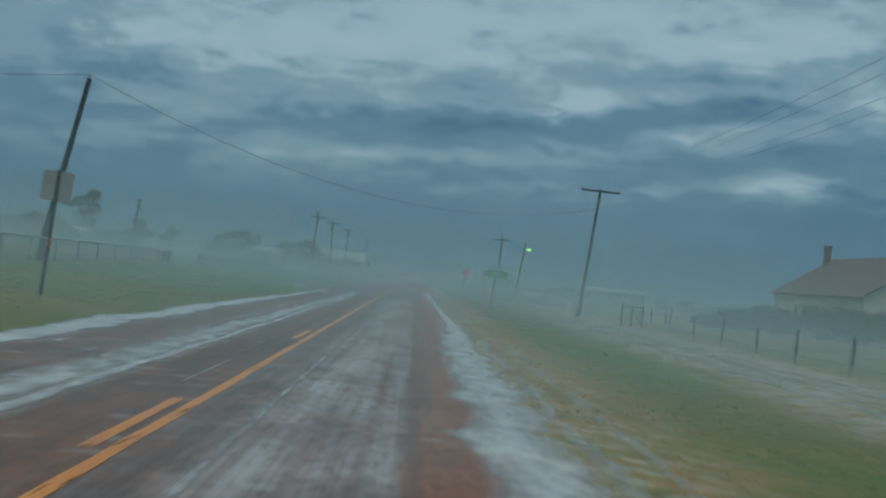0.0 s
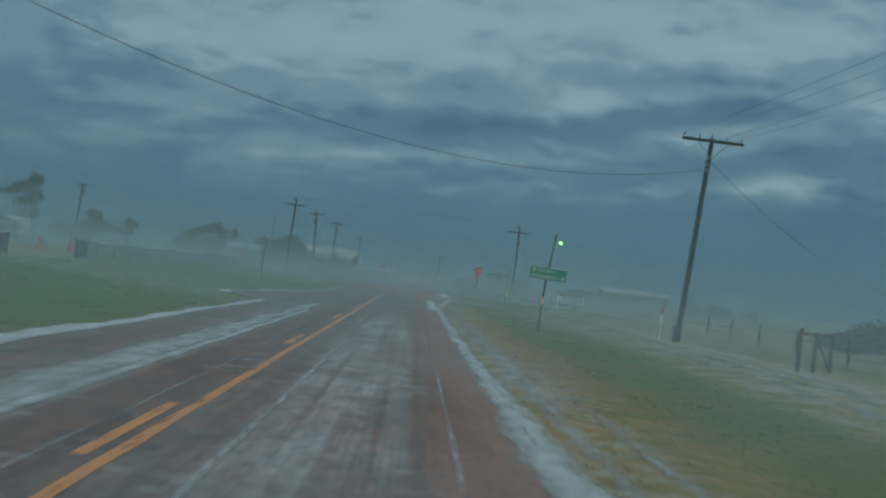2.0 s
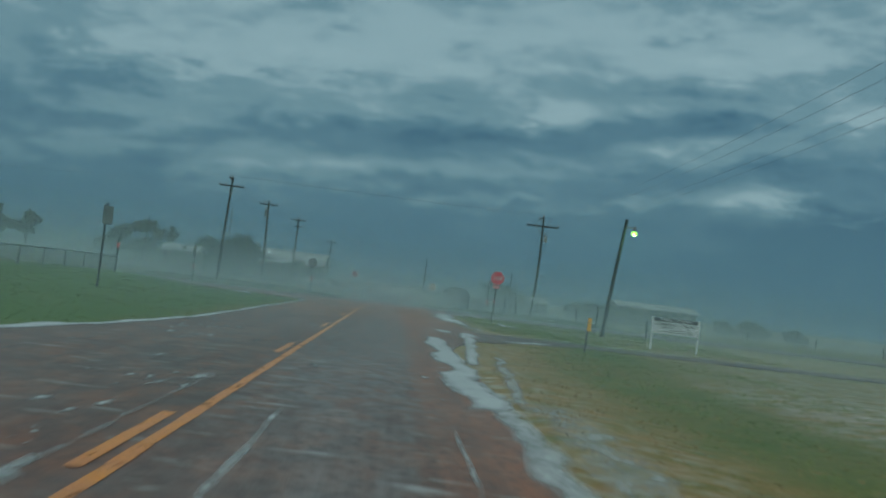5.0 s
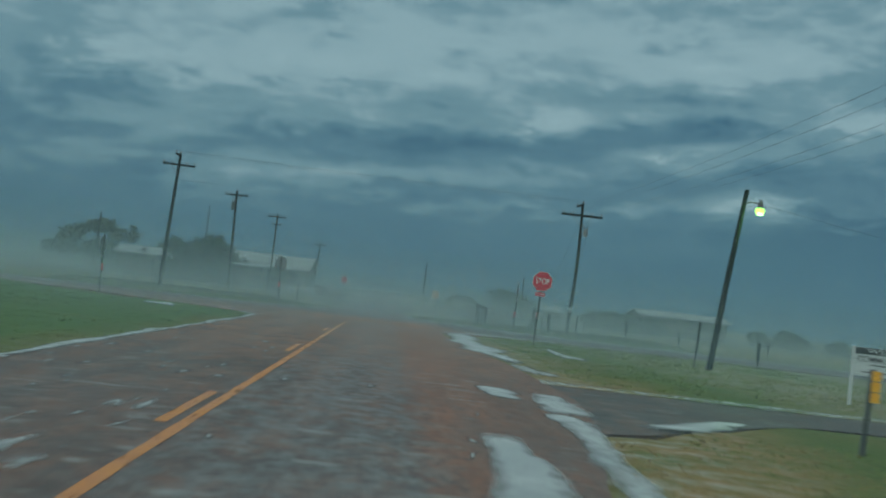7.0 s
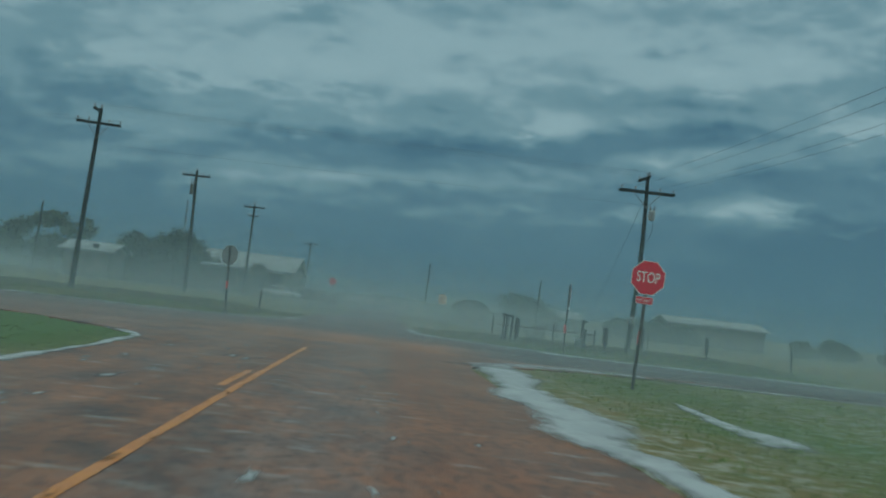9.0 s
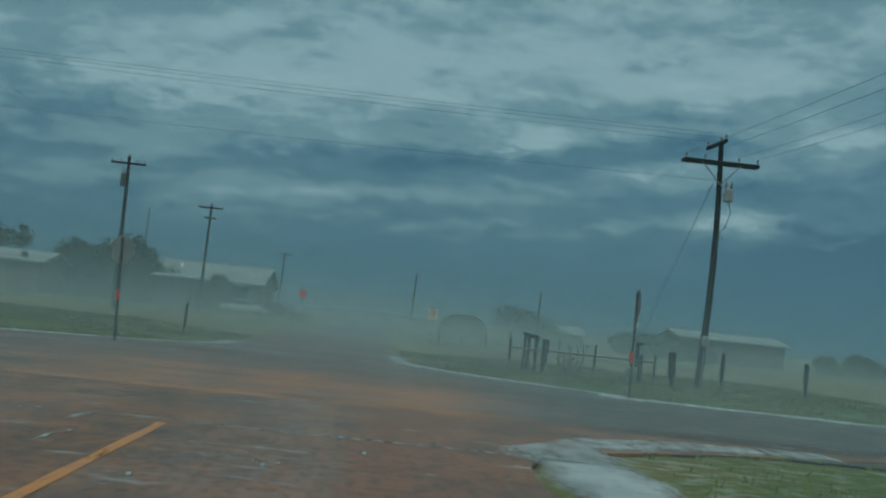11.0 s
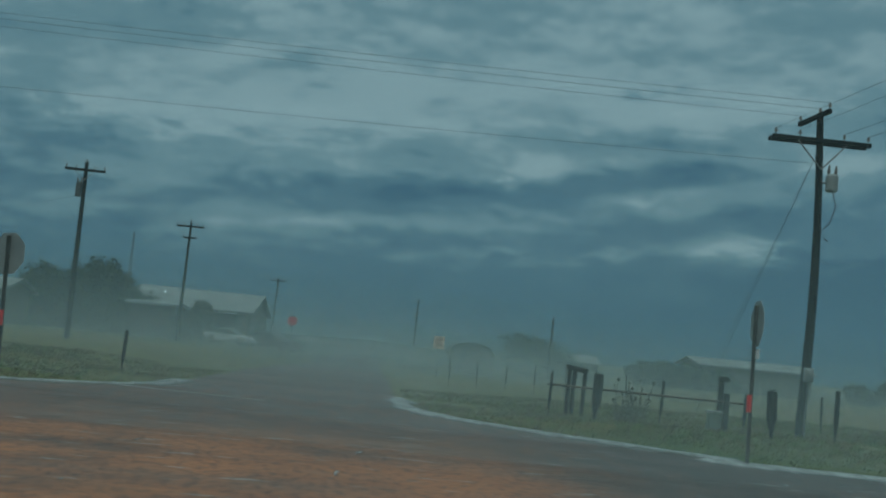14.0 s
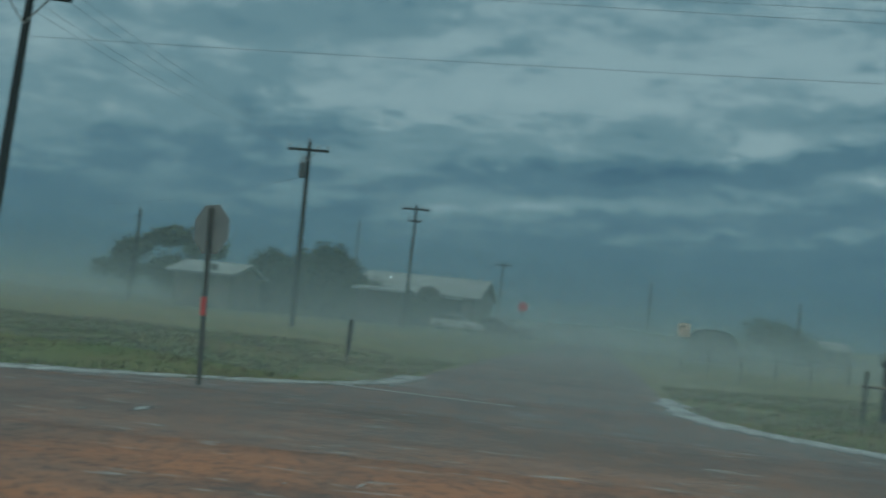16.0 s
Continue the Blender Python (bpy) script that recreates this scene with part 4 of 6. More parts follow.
# lines along the road: back past the start, and on over the junction
south = [Vector((12.9 + d, -26, 8.3)) for d in (-1.2, 1.2, -0.55, 0.55)]
for a, b in zip(south, e1[:4]):
    wire(a, b, 0.9, "thin dark power line along the road")
for a, b in zip(e1[:4], e2[:4]):
    wire(a, b, 1.0, "thin dark power line along the road")
for a, b in zip((e2[5], e2[-1], e2[4], Vector((12.95, 137.2, 6.95))), (e3[5], e3[-1], e3[4], Vector((-12.45, 138.7, 6.95)))):
    wire(a, b, 0.06, "thin dark power line over the junction")
for a, b in zip(e3[:4], e4[:4]):
    wire(a, b, 0.4, "thin dark power line along the far road")
for a, b in zip(e4[:4], e5[:4]):
    wire(a, b, 0.4, "thin dark power line along the far road")
for a, b in zip(e5[:4], e6[:4]):
    wire(a, b, 0.8, "thin dark power line along the far road")
wire(e0[0], (12.95, 52.8, 6.98), 2.3, "dark service cable sagging over the road", 0.010, 32)
wire(e0[0], (-45, 30, 7.0), 0.5, "dark service cable running off over the lot", 0.011)
wire((13.1, 52.8, 7.3), (35.4, 80.5, 3.2), 1.3, "dark service cable sagging to the house", 0.011)
wire((-12.4, 164.7, 7.0), (-30, 172, 5.2), 0.6, "thin service cable to the trees")
wire(e3[0], (-70, 140, 8.0), 0.8, "thin dark power line along the cross road")
wire(e3[1], (-70, 141, 8.0), 0.8, "thin dark power line along the cross road")

# ---- yard light on a leaning pole ----
M_LAMP = bpy.data.materials.new("mercury_lamp_glow")
M_LAMP.use_nodes = True
lb = M_LAMP.node_tree.nodes["Principled BSDF"]
lb.inputs["Emission Color"].default_value = (0.36, 1.0, 0.05, 1)
lb.inputs["Emission Strength"].default_value = 2.8
lb.inputs["Base Color"].default_value = (0.5, 0.6, 0.4, 1)
yard = thing("yard_light", "leaning wooden pole with a lit greenish mercury lamp", "street lamp")
bm = bmesh.new()
chain(bm, [(12.75, 104.7, -0.3), (13.05, 104.6, 3.0), (13.4, 104.5, 6.27)], [0.11, 0.10, 0.08], 12)
part("pole", bm, M_WOOD, yard)
bm = bmesh.new()
chain(bm, [(13.35, 104.5, 5.75), (13.5, 104.35, 5.85), (13.72, 104.15, 5.8)], [0.025] * 3, 8)
part("arm", bm, M_STEEL, yard)
bm = bmesh.new()
chain(bm, [(13.78, 104.08, 5.92), (13.78, 104.08, 5.82), (13.78, 104.08, 5.70), (13.78, 104.08, 5.62)], [0.05, 0.08, 0.09, 0.13], 14)
part("hood", bm, M_STEEL, yard)
bm = bmesh.new()
chain(bm, [(13.78, 104.08, z) for z in (5.64, 5.57, 5.48, 5.41)], [0.13, 0.155, 0.14, 0.07], 14)
part("lamp_bowl", bm, M_LAMP, yard, "glowing green-yellow lamp bowl", smooth=True)
wire((13.4, 104.4, 5.9), (42, 112, 4.6), 0.6, "thin cable from the yard light")
glow = new("yard_lamp", bpy.data.lights.new("yard_lamp", "POINT"))
glow.data.energy, glow.data.color, glow.data.shadow_soft_size = 130, (0.30, 1.0, 0.18), 0.2
glow.location = (13.78, 104.0, 5.3)


# ---- signs ----
M_PALE = material("peach_reflective_sheeting", (0.86, 0.55, 0.40), (0.92, 0.60, 0.45), 5, 60, 0.4, 0.0, speck=0.1)


def post(parent, a, b, w=0.07, name="post", mat=None, label=""):
    """A U-channel sign post from a to b."""
    a, b = Vector(a), Vector(b)
    bm = bmesh.new()
    q = (b - a).to_track_quat("Z", "Y")
    t = 0.012
    sec = [(-w / 2, 0), (-w / 4, 0), (-w / 4, w / 2), (w / 4, w / 2), (w / 4, 0), (w / 2, 0), (w / 2, t), (w / 4 + t, t), (w / 4 + t, w / 2 + t), (-w / 4 - t, w / 2 + t), (-w / 4 - t, t), (-w / 2, t)]
    lo = [bm.verts.new(a + q @ Vector((x, y, 0))) for x, y in sec]
    hi = [bm.verts.new(b + q @ Vector((x, y, 0))) for x, y in sec]
    for k in range(12):
        j = (k + 1) % 12
        bm.faces.new((lo[k], lo[j], hi[j], hi[k]))
    bm.faces.new(hi)
    part(name, bm, mat or M_STEEL, parent, label)


def tape(parent, a, b, r, mat, label):
    bm = bmesh.new()
    rod(bm, a, b, r, n=8)
    part("reflector_band", bm, mat, parent, label)


def octagon(r, rot=22.5):
    return [(r * math.cos(radians(rot + 45 * k)), r * math.sin(radians(rot + 45 * k))) for k in range(8)]


def stop_sign(at, z, turn, label, band_z, top, lean=0.0, plaque=True):
    ob = thing("stop_sign", label, "stop sign", "stop signs", at)
    ob.rotation_euler = (0, radians(lean), radians(turn))
    post(ob, (0, 0.05, -0.4), (0, 0.05, top), 0.07, mat=M_SIGNPOST)
    bm = bmesh.new()
    plate(bm, octagon(0.406), 0.004)
    p = part("back_plate", bm, M_ALU, ob, "bare grey aluminium octagon")
    p.location = (0, -0.006, z)
    bm = bmesh.new()
    plate(bm, octagon(0.404), 0.002)
    p = part("white_border", bm, M_WHITE, ob, "white border")
    p.location = (0, -0.010, z)
    bm = bmesh.new()
    plate(bm, octagon(0.389), 0.003)
    p = part("red_face", bm, M_RED, ob, "red octagonal face")
    p.location = (0, -0.014, z)
    lettering("word", "STOP", 0.335, M_WHITE, ob, 0, -0.018, z, wide=0.66, bold=0.0)
    if plaque:
        bm = bmesh.new()
        plate(bm, rounded(0.37, 0.145, 0.02), 0.004)
        p = part("plaque", bm, M_RED, ob, "small red plaque under the octagon")
        p.location = (-0.02, -0.012, z - 0.505)
        bm = bmesh.new()
        plate(bm, rounded(0.385, 0.16, 0.02), 0.003)
        q = part("plaque_border", bm, M_WHITE, ob)
        q.location = (-0.02, -0.007, z - 0.505)
        lettering("plaque_word", "ALL WAY", 0.10, M_WHITE, ob, -0.02, -0.016, z - 0.505, wide=0.8)
    for bz in (0.25, -0.25):
        bm = bmesh.new()
        rod(bm, (0, -0.022, z + bz * 0.9), (0, 0.03, z + bz * 0.9), 0.012, n=8)
        part("bolt", bm, M_STEEL, ob)
    tape(ob, (0, 0.05, band_z), (0, 0.05, band_z + 0.28), 0.042, M_REDTAPE, "red reflective band on the post")
    return ob


stop_sign((7.36, 110.0, 0.05), 2.43, 0, "red stop sign with an all way plaque on a steel post", 0.95, 2.75, 2)
stop_sign((8.47, 127.45, 0.1), 2.2, 87, "red stop sign on a thin post facing the cross road", 0.75, 2.5, 3)
stop_sign((-4.47, 130.35, 0.18), 2.18, 152, "stop sign with a bare grey back on a steel post", 0.86, 2.5, 3, False)
stop_sign((-10.7, 115.35, 0.1), 1.95, -95, "red stop sign facing along the cross road", 0.85, 2.38, 3)

guide = thing("guide_sign", "green road guide sign with white lettering on one post", "road sign", at=(6.72, 50.0, 0.0))
guide.rotation_euler = (0, radians(2.5), 0)
post(guide, (-0.06, 0.08, -0.5), (-0.06, 0.08, 2.25), 0.07, mat=M_POST, label="dark weathered post")
bm = bmesh.new()
plate(bm, rounded(1.40, 0.45, 0.03), 0.004)
p = part("white_edge", bm, M_WHITE, guide)
p.location = (0, 0.0, 2.06)
bm = bmesh.new()
plate(bm, rounded(1.385, 0.435, 0.028), 0.006)
p = part("panel", bm, M_GREEN, guide, "green reflective panel")
p.location = (0, -0.008, 2.06)
words("road_word", "Co Rd 5", 0.18, M_WORDS, guide, -0.41, -0.012, 2.16, 1.08, 0.002)
words("road_word", "Wayside Rd", 0.18, M_WORDS, guide, -0.64, -0.012, 1.955, 1.12, 0.002)


def arrow(parent, x, z, turn, s):
    bm = bmesh.new()
    plate(bm, [(0, 0.09 * s), (-0.085 * s, 0.0), (-0.03 * s, 0.0), (-0.03 * s, -0.09 * s), (0.03 * s, -0.09 * s), (0.03 * s, 0.0), (0.085 * s, 0.0)], 0.003)
    ob = part("arrow", bm, M_WORDS, parent, "white arrow")
    ob.location, ob.rotation_euler = (x, -0.0125, z), (0, radians(turn), 0)


arrow(guide, -0.54, 2.16, 0, 0.95)
arrow(guide, 0.55, 1.955, 90, 0.85)
tape(guide, (-0.06, 0.07, 0.90), (-0.06, 0.07, 1.20), 0.052, M_ORANGE, "orange reflective band on the post")

M_BOARD = material("dirty_white_board_paint", (0.60, 0.63, 0.63), (0.70, 0.72, 0.71), 3, 60, 0.5, 0.0, speck=0.2)
# church notice board on two white legs
board = thing("notice_board", "white painted church notice board on two legs", "notice board", at=(13.4, 91.6, 0.0))
board.rotation_euler = (0, 0, radians(-22))
for x in (-0.95, 0.95):
    bm = bmesh.new()
    box(bm, (x, 0, 0.62), (0.075, 0.075, 1.5), None, 0.01)
    part("leg", bm, M_BOARD, board, "white painted leg")
bm = bmesh.new()
box(bm, (0, 0, 1.02), (1.82, 0.04, 0.66), None, 0.006)
part("panel", bm, M_BOARD, board, "white panel")
bm = bmesh.new()
box(bm, (0, -0.026, 1.27), (1.82, 0.012, 0.15))
part("header", bm, M_BLACK, board, "black header strip")
lettering("header_word", "WELCOME", 0.14, M_BOARD, board, 0, -0.036, 1.27, wide=1.9)
words("board_word", "COMMUNITY CHURCH", 0.19, M_BLACK, board, -0.86, -0.026, 1.075, 0.90, 0.002)
for z, w, x in ((0.955, 0.55, -0.3), (0.87, 0.9, 0.25), (0.785, 1.5, 0.0)):
    bm = bmesh.new()
    box(bm, (x, -0.024, z), (w, 0.006, 0.03))
    part("text_bar", bm, M_STEEL, board)

# roadside delineators
mark = thing("road_marker", "thin dark post with three stacked yellow reflectors", "road marker", at=(7.7, 79.5, -0.05))
post(mark, (0.0, 0.09, -0.3), (0.05, 0.09, 1.13), 0.075, mat=M_STEEL)
for k in range(3):
    bm = bmesh.new()
    plate(bm, rounded(0.115, 0.125, 0.02), 0.008)
    p = part("reflector", bm, M_YTAPE, mark, "yellow reflector tile")
    p.location = (0.04, -0.012, 1.05 - 0.135 * k)
red = thing("road_marker", "white marker post with a red top beside the pole", "road marker", at=(12.0, 53.6, 0.0))
bm = bmesh.new()
rod(bm, (0, 0, -0.3), (0, 0, 1.0), 0.038, n=10)
part("white_tube", bm, M_WHITE, red)
bm = bmesh.new()
rod(bm, (0, 0, 1.0), (0, 0, 1.32), 0.042, 0.038, n=10)
part("red_cap", bm, M_REDTAPE, red, "dull red cap")

# sign seen from behind beside the fence, at the start
back = thing("road_sign", "square road sign with a pale bare back on a post", "road sign", at=(-6.97, 6.4, 0.1))
back.rotation_euler = (0, radians(2), 0)
post(back, (0, 0, -0.4), (0, 0, 2.9), 0.09, mat=M_POST)
bm = bmesh.new()
plate(bm, rounded(0.74, 0.72, 0.04), 0.005)
p = part("panel", bm, M_ALU, back, "bare aluminium sign back")
p.location = (0, -0.01, 2.5)
bm = bmesh.new()
rod(bm, (-0.3, 0.05, 2.82), (0.2, 0.05, 2.82), 0.03, n=6)
part("bracket", bm, M_STEEL, back)
tape(back, (0, 0.02, 1.0), (0, 0.02, 1.25), 0.065, M_ORANGE, "orange reflective band on the post")

side = thing("road_sign", "narrow grey road sign on a thin dark post", "road sign", at=(-8.0, 82.2, 0.25))
post(side, (0, 0, -0.4), (0.02, 0, 2.7), 0.08, mat=M_POST)
bm = bmesh.new()
plate(bm, rounded(0.6, 0.6, 0.04), 0.005)
p = part("panel", bm, M_ALU, side)
p.location, p.rotation_euler = (0.04, 0.0, 2.3), (0, 0, radians(72))

speed = thing("road_sign", "pale square speed limit sign far along the road", "road sign", at=(6.03, 176.6, 0.2))
post(speed, (0, 0.07, -1.4), (0, 0.07, 2.0), 0.07)
bm = bmesh.new()
plate(bm, rounded(0.62, 0.70, 0.04), 0.005)
p = part("panel", bm, M_PALE, speed, "pale peach reflective panel")
p.location = (0, -0.006, 1.55)
for z in (1.78, 1.69):
    bm = bmesh.new()
    plate(bm, rounded(0.40, 0.05, 0.01), 0.004)
    p = part("text_bar", bm, M_BLACK, speed)
    p.location = (0, -0.012, z)
lettering("number", "20", 0.36, M_BLACK, speed, 0, -0.012, 1.44, wide=1.0)
rs = thing("road_sign", "small red sign far along the road", "road sign", at=(-3.2, 185.4, 0.4))
post(rs, (0, 0.07, -1.6), (0, 0.07, 2.4), 0.07)
bm = bmesh.new()
plate(bm, octagon(0.33), 0.005)
p = part("panel", bm, M_RED, rs)
p.location = (0, -0.006, 1.86)


# ---- fences ----
def fence_post(name, at, h, r, label, mat=None, lean=0.0, square=False, group="fence posts"):
    bm = bmesh.new()
    x, y = at
    r *= 0.88
    z = ground_z(x, y)
    if square:
        box(bm, (0, 0, h / 2 - 0.15), (2 * r, 2 * r, h + 0.3), None, r * 0.2)
    else:
        chain(bm, [(0, 0, -0.3), (0.01, 0, h * 0.4), (-0.005, 0, h * 0.97), (0, 0, h)], [r, r * 0.98, r * 0.93, r * 0.75], 9)
    ob = solid(name, bm, mat or M_POST, label, "fence post", group=group)
    ob.location, ob.rotation_euler = (x, y, z), (0, radians(lean), random.uniform(0, 6))
    return ob


random.seed(4)
wire_fence = []
for k, y in enumerate((-8.5, -3.5, 1.2, 5.4, 9.6, 14.3, 18.9, 24.0, 29.2, 34.4)):
    x = 13.7 + 0.02 * y + random.uniform(-0.1, 0.1)
    h = random.uniform(0.95, 1.2)
    fence_post("fence_post", (x, y), h, random.uniform(0.042, 0.065), "weathered wooden fence post in a wire fence", lean=random.uniform(-4, 5))
    wire_fence.append((x, y, ground_z(x, y)))
wire_fence.append((12.9, 39.3, ground_z(12.9, 39.3)))
for h in (0.3, 0.6, 0.9):
    bm = bmesh.new()
    chain(bm, [(x - 0.07, y, z + h + random.uniform(-0.02, 0.02)) for x, y, z in wire_fence], [0.006] * len(wire_fence), 4)
    solid("fence_wire", bm, M_RUST, "rusty strand of fence wire", "fence wire", group="fence wires")
gate = thing("fence_brace", "braced corner of a pipe fence with a top rail", "fence", at=(0, 0, 0))
for (x, y), h in (((12.88, 39.3), 1.2), ((13.5, 39.8), 1.13), ((14.19, 40.4), 1.15)):
    bm = bmesh.new()
    rod(bm, (x, y, -0.3), (x + 0.02, y, h), 0.06, 0.055, n=10)
    part("upright", bm, M_RUST, gate)
bm = bmesh.new()
rod(bm, (12.85, 39.28, 1.06), (14.22, 40.42, 1.06), 0.045, n=8)
part("top_rail", bm, M_RUST, gate)
bm = bmesh.new()
rod(bm, (13.5, 39.8, 1.0), (14.15, 40.37, 0.1), 0.035, n=8)
part("diagonal_brace", bm, M_RUST, gate)
for k in range(5):
    y = 45 + 7 * k
    fence_post("fence_post", (16.5 + 0.6 * k, y), 1.0, 0.06, "weathered wooden fence post at the field edge", lean=random.uniform(-4, 4))

# chain-link fence with a top rail along the lot
M_MESH = material("chain_link_mesh", (0.10, 0.11, 0.11), (0.15, 0.155, 0.15), 5, 40, 0.6, 0.0, 0.5)


def chain_link(y0, y1, top, name_label):
    ob = thing("chain_link_fence", name_label, "fence", "lot fences")
    n = max(2, round((y1 - y0) / 3.2))
    X = -12.95
    for k in range(n + 1):
        y = y0 + (y1 - y0) * k / n
        z = rise(X, y)
        bm = bmesh.new()
        rod(bm, (X, y, z - 0.3), (X, y, top), 0.032, n=8)
        part("fence_post", bm, M_STEEL, ob)
    bm = bmesh.new()
    rod(bm, (X, y0, top), (X, y1, top), 0.028, n=8)
    part("top_rail", bm, M_STEEL, ob)
    # the woven mesh: two sets of slanting wires
    v, f = [], []
    step, w = 0.16, 0.006
    hgt = top - 0.35
    for s in (1, -1):
        y = y0 - hgt
        while y < y1:
            a, b = y, y + hgt
            za, zb = (0.33, top) if s == 1 else (top, 0.33)
            if a < y0:
                za += (zb - za) * (y0 - a) / hgt
                a = y0
            if b > y1:
                zb -= (zb - za) * (b - y1) / (b - a)
                b = y1
            i = len(v)
            v += [(X, a, za - w), (X, b, zb - w), (X + 0.008, b, zb + w), (X + 0.008, a, za + w)]
            f.append((i, i + 1, i + 2, i + 3))
            y += step
    raw("woven_mesh", v, f, M_MESH, ob, "grey woven wire mesh")
    return ob


chain_link(14.0, 45.2, 1.28, "long grey chain-link fence along a grassy lot")
chain_link(57.8, 105.2, 1.22, "long grey chain-link fence along a grassy lot")


def mesh_gate(y0, y1, lo, hi, swing, label):
    """An open gate leaf: a pipe frame closed with dark upright slats."""
    ob = thing("lot_gate", label, "gate", "lot gates", (-12.95, y0, rise(-12.95, y0)))
    ob.rotation_euler = (0, 0, radians(swing))
    n, w = 26, y1 - y0
    for a, b in (((0, 0, 0.08), (0, w, 0.08)), ((0, 0, lo), (0, w, hi)), ((0, 0, 0.0), (0, 0, lo)), ((0, w, 0.0), (0, w, hi))):
        bm = bmesh.new()
        rod(bm, a, b, 0.025, n=8)
        part("rail", bm, M_STEEL, ob)
    for k in range(n):
        u = (k + 0.5) / n
        bm = bmesh.new()
        box(bm, (0, u * w, 0.08 + (lo + (hi - lo) * u - 0.08) / 2), (0.012, 0.72 * w / n, lo + (hi - lo) * u - 0.1))
        part("slat", bm, M_MESH, ob)
    return ob


mesh_gate(46.2, 50.0, 0.62, 0.85, 4, "open lot gate leaf closed with dark slats")
mesh_gate(57.6, 61.4, 0.85, 0.8, 8, "open lot gate leaf closed with dark slats")
endp = thing("marker_post", "tall fence end post with a red band", "post", at=(-13.0, 105.3, 0.1))
bm = bmesh.new()
rod(bm, (0, 0, -0.3), (0.02, 0, 2.1), 0.06, n=10)
part("post", bm, M_POST, endp)
tape(endp, (0.015, 0, 1.55), (0.02, 0, 1.8), 0.066, M_REDTAPE, "red band")
for x, y in ((-18.2, 69.1), (-19.5, 79.0)):
    c = thing("traffic_marker", "orange barrel marker at the lot entrance", "traffic marker", "orange markers", (x, y, ground_z(x, y)))
    bm = bmesh.new()
    chain(bm, [(0, 0, 0), (0, 0, 0.06), (0, 0, 0.4), (0, 0, 0.72)], [0.26, 0.2, 0.14, 0.09], 12)
    part("body", bm, M_CONE, c, "faded orange plastic body")

# old fence remains at the junction's far corner
fence_post("fence_post", (7.59, 136.2), 1.12, 0.14, "thick dark timber fence post", lean=3)
fence_post("fence_post", (11.33, 134.6), 1.08, 0.14, "thick dark timber fence post", lean=4)
fence_post("fence_post", (9.33, 136.9), 1.05, 0.05, "thin dark fence post in the grass", lean=3)
fence_post("fence_post", (6.55, 136.6), 1.08, 0.045, "thin dark fence post in the grass", lean=2)
fence_post("fence_post", (11.0, 135.6), 0.95, 0.05, "thin dark fence post in the grass", lean=5)
fence_post("fence_post", (13.1, 135.4), 1.22, 0.07, "dark timber fence post in the grass", lean=2)
fence_post("fence_post", (14.2, 139.0), 1.0, 0.04, "thin dark fence post in the grass", lean=3)
fence_post("fence_post", (16.6, 137.5), 1.15, 0.1, "dark timber fence post in the grass", lean=3)
fence_post("fence_post", (-4.2, 139.4), 1.1, 0.06, "short dark post in the roadside grass", lean=3)
fence_post("fence_post", (12.6, 106.05), 1.66, 0.06, "thin dark steel post near the yard light", lean=3)
fence_post("fence_post", (16.6, 111.3), 1.08, 0.09, "short dark timber post in the field", lean=2)
for k in range(7):
    fence_post("fence_post", (5.3 + 1.05 * k, 154.5 - 0.6 * k), 1.05, 0.032, "thin fence post along the far road", lean=random.uniform(0, 5))
for k in range(6):
    fence_post("fence_post", (18.5 + 5 * k, 131.5 - 0.6 * k), 1.05, 0.06, "fence post along the cross road", lean=random.uniform(0, 5))
frame_ob = thing("gate_frame", "small frame of two leaning posts with a crossbar", "fence")
for x, y in ((7.14, 137.55), (7.30, 137.75), (7.50, 137.4)):
    bm = bmesh.new()
    rod(bm, (x, y, -0.2), (x + 0.03, y, 1.25), 0.06, 0.055, n=9)
    part("upright", bm, M_POST, frame_ob)
bm = bmesh.new()
box(bm, (7.33, 137.46, 1.22), (0.56, 0.10, 0.13), Euler((0, radians(9), radians(-25))).to_matrix(), 0.01)
part("crossbar", bm, M_POST, frame_ob)
gpipe = thing("pipe_gate", "closed pipe gate with a single long rail", "gate")
bm = bmesh.new()
rod(bm, (6.5, 136.7, 0.80), (11.05, 135.7, 0.79), 0.028, n=8)
part("rail", bm, M_RUST, gpipe)
for x, y, h in ((10.50, 135.9, 1.38), (10.62, 135.8, 1.0)):
    bm = bmesh.new()
    box(bm, (x, y, h / 2 - 0.1), (0.12, 0.12, h + 0.2), None, 0.015)
    part("gate_post", bm, M_POST, gpipe)
bm = bmesh.new()
box(bm, (10.56, 135.8, 1.33), (0.20, 0.1, 0.12), None, 0.01)
part("latch_block", bm, M_POST, gpipe)
ubox = thing("utility_box", "small grey-green utility pedestal with a pale lid in the grass", "utility box", at=(10.35, 135.8, 0.08))
bm = bmesh.new()
box(bm, (0, 0, 0.2), (0.3, 0.22, 0.5), None, 0.02)
part("cabinet", bm, M_PEDESTAL, ubox, "dull grey-green enamel housing")
bm = bmesh.new()
box(bm, (0, 0, 0.47), (0.34, 0.26, 0.05), None, 0.015)
part("lid", bm, M_TANK, ubox)


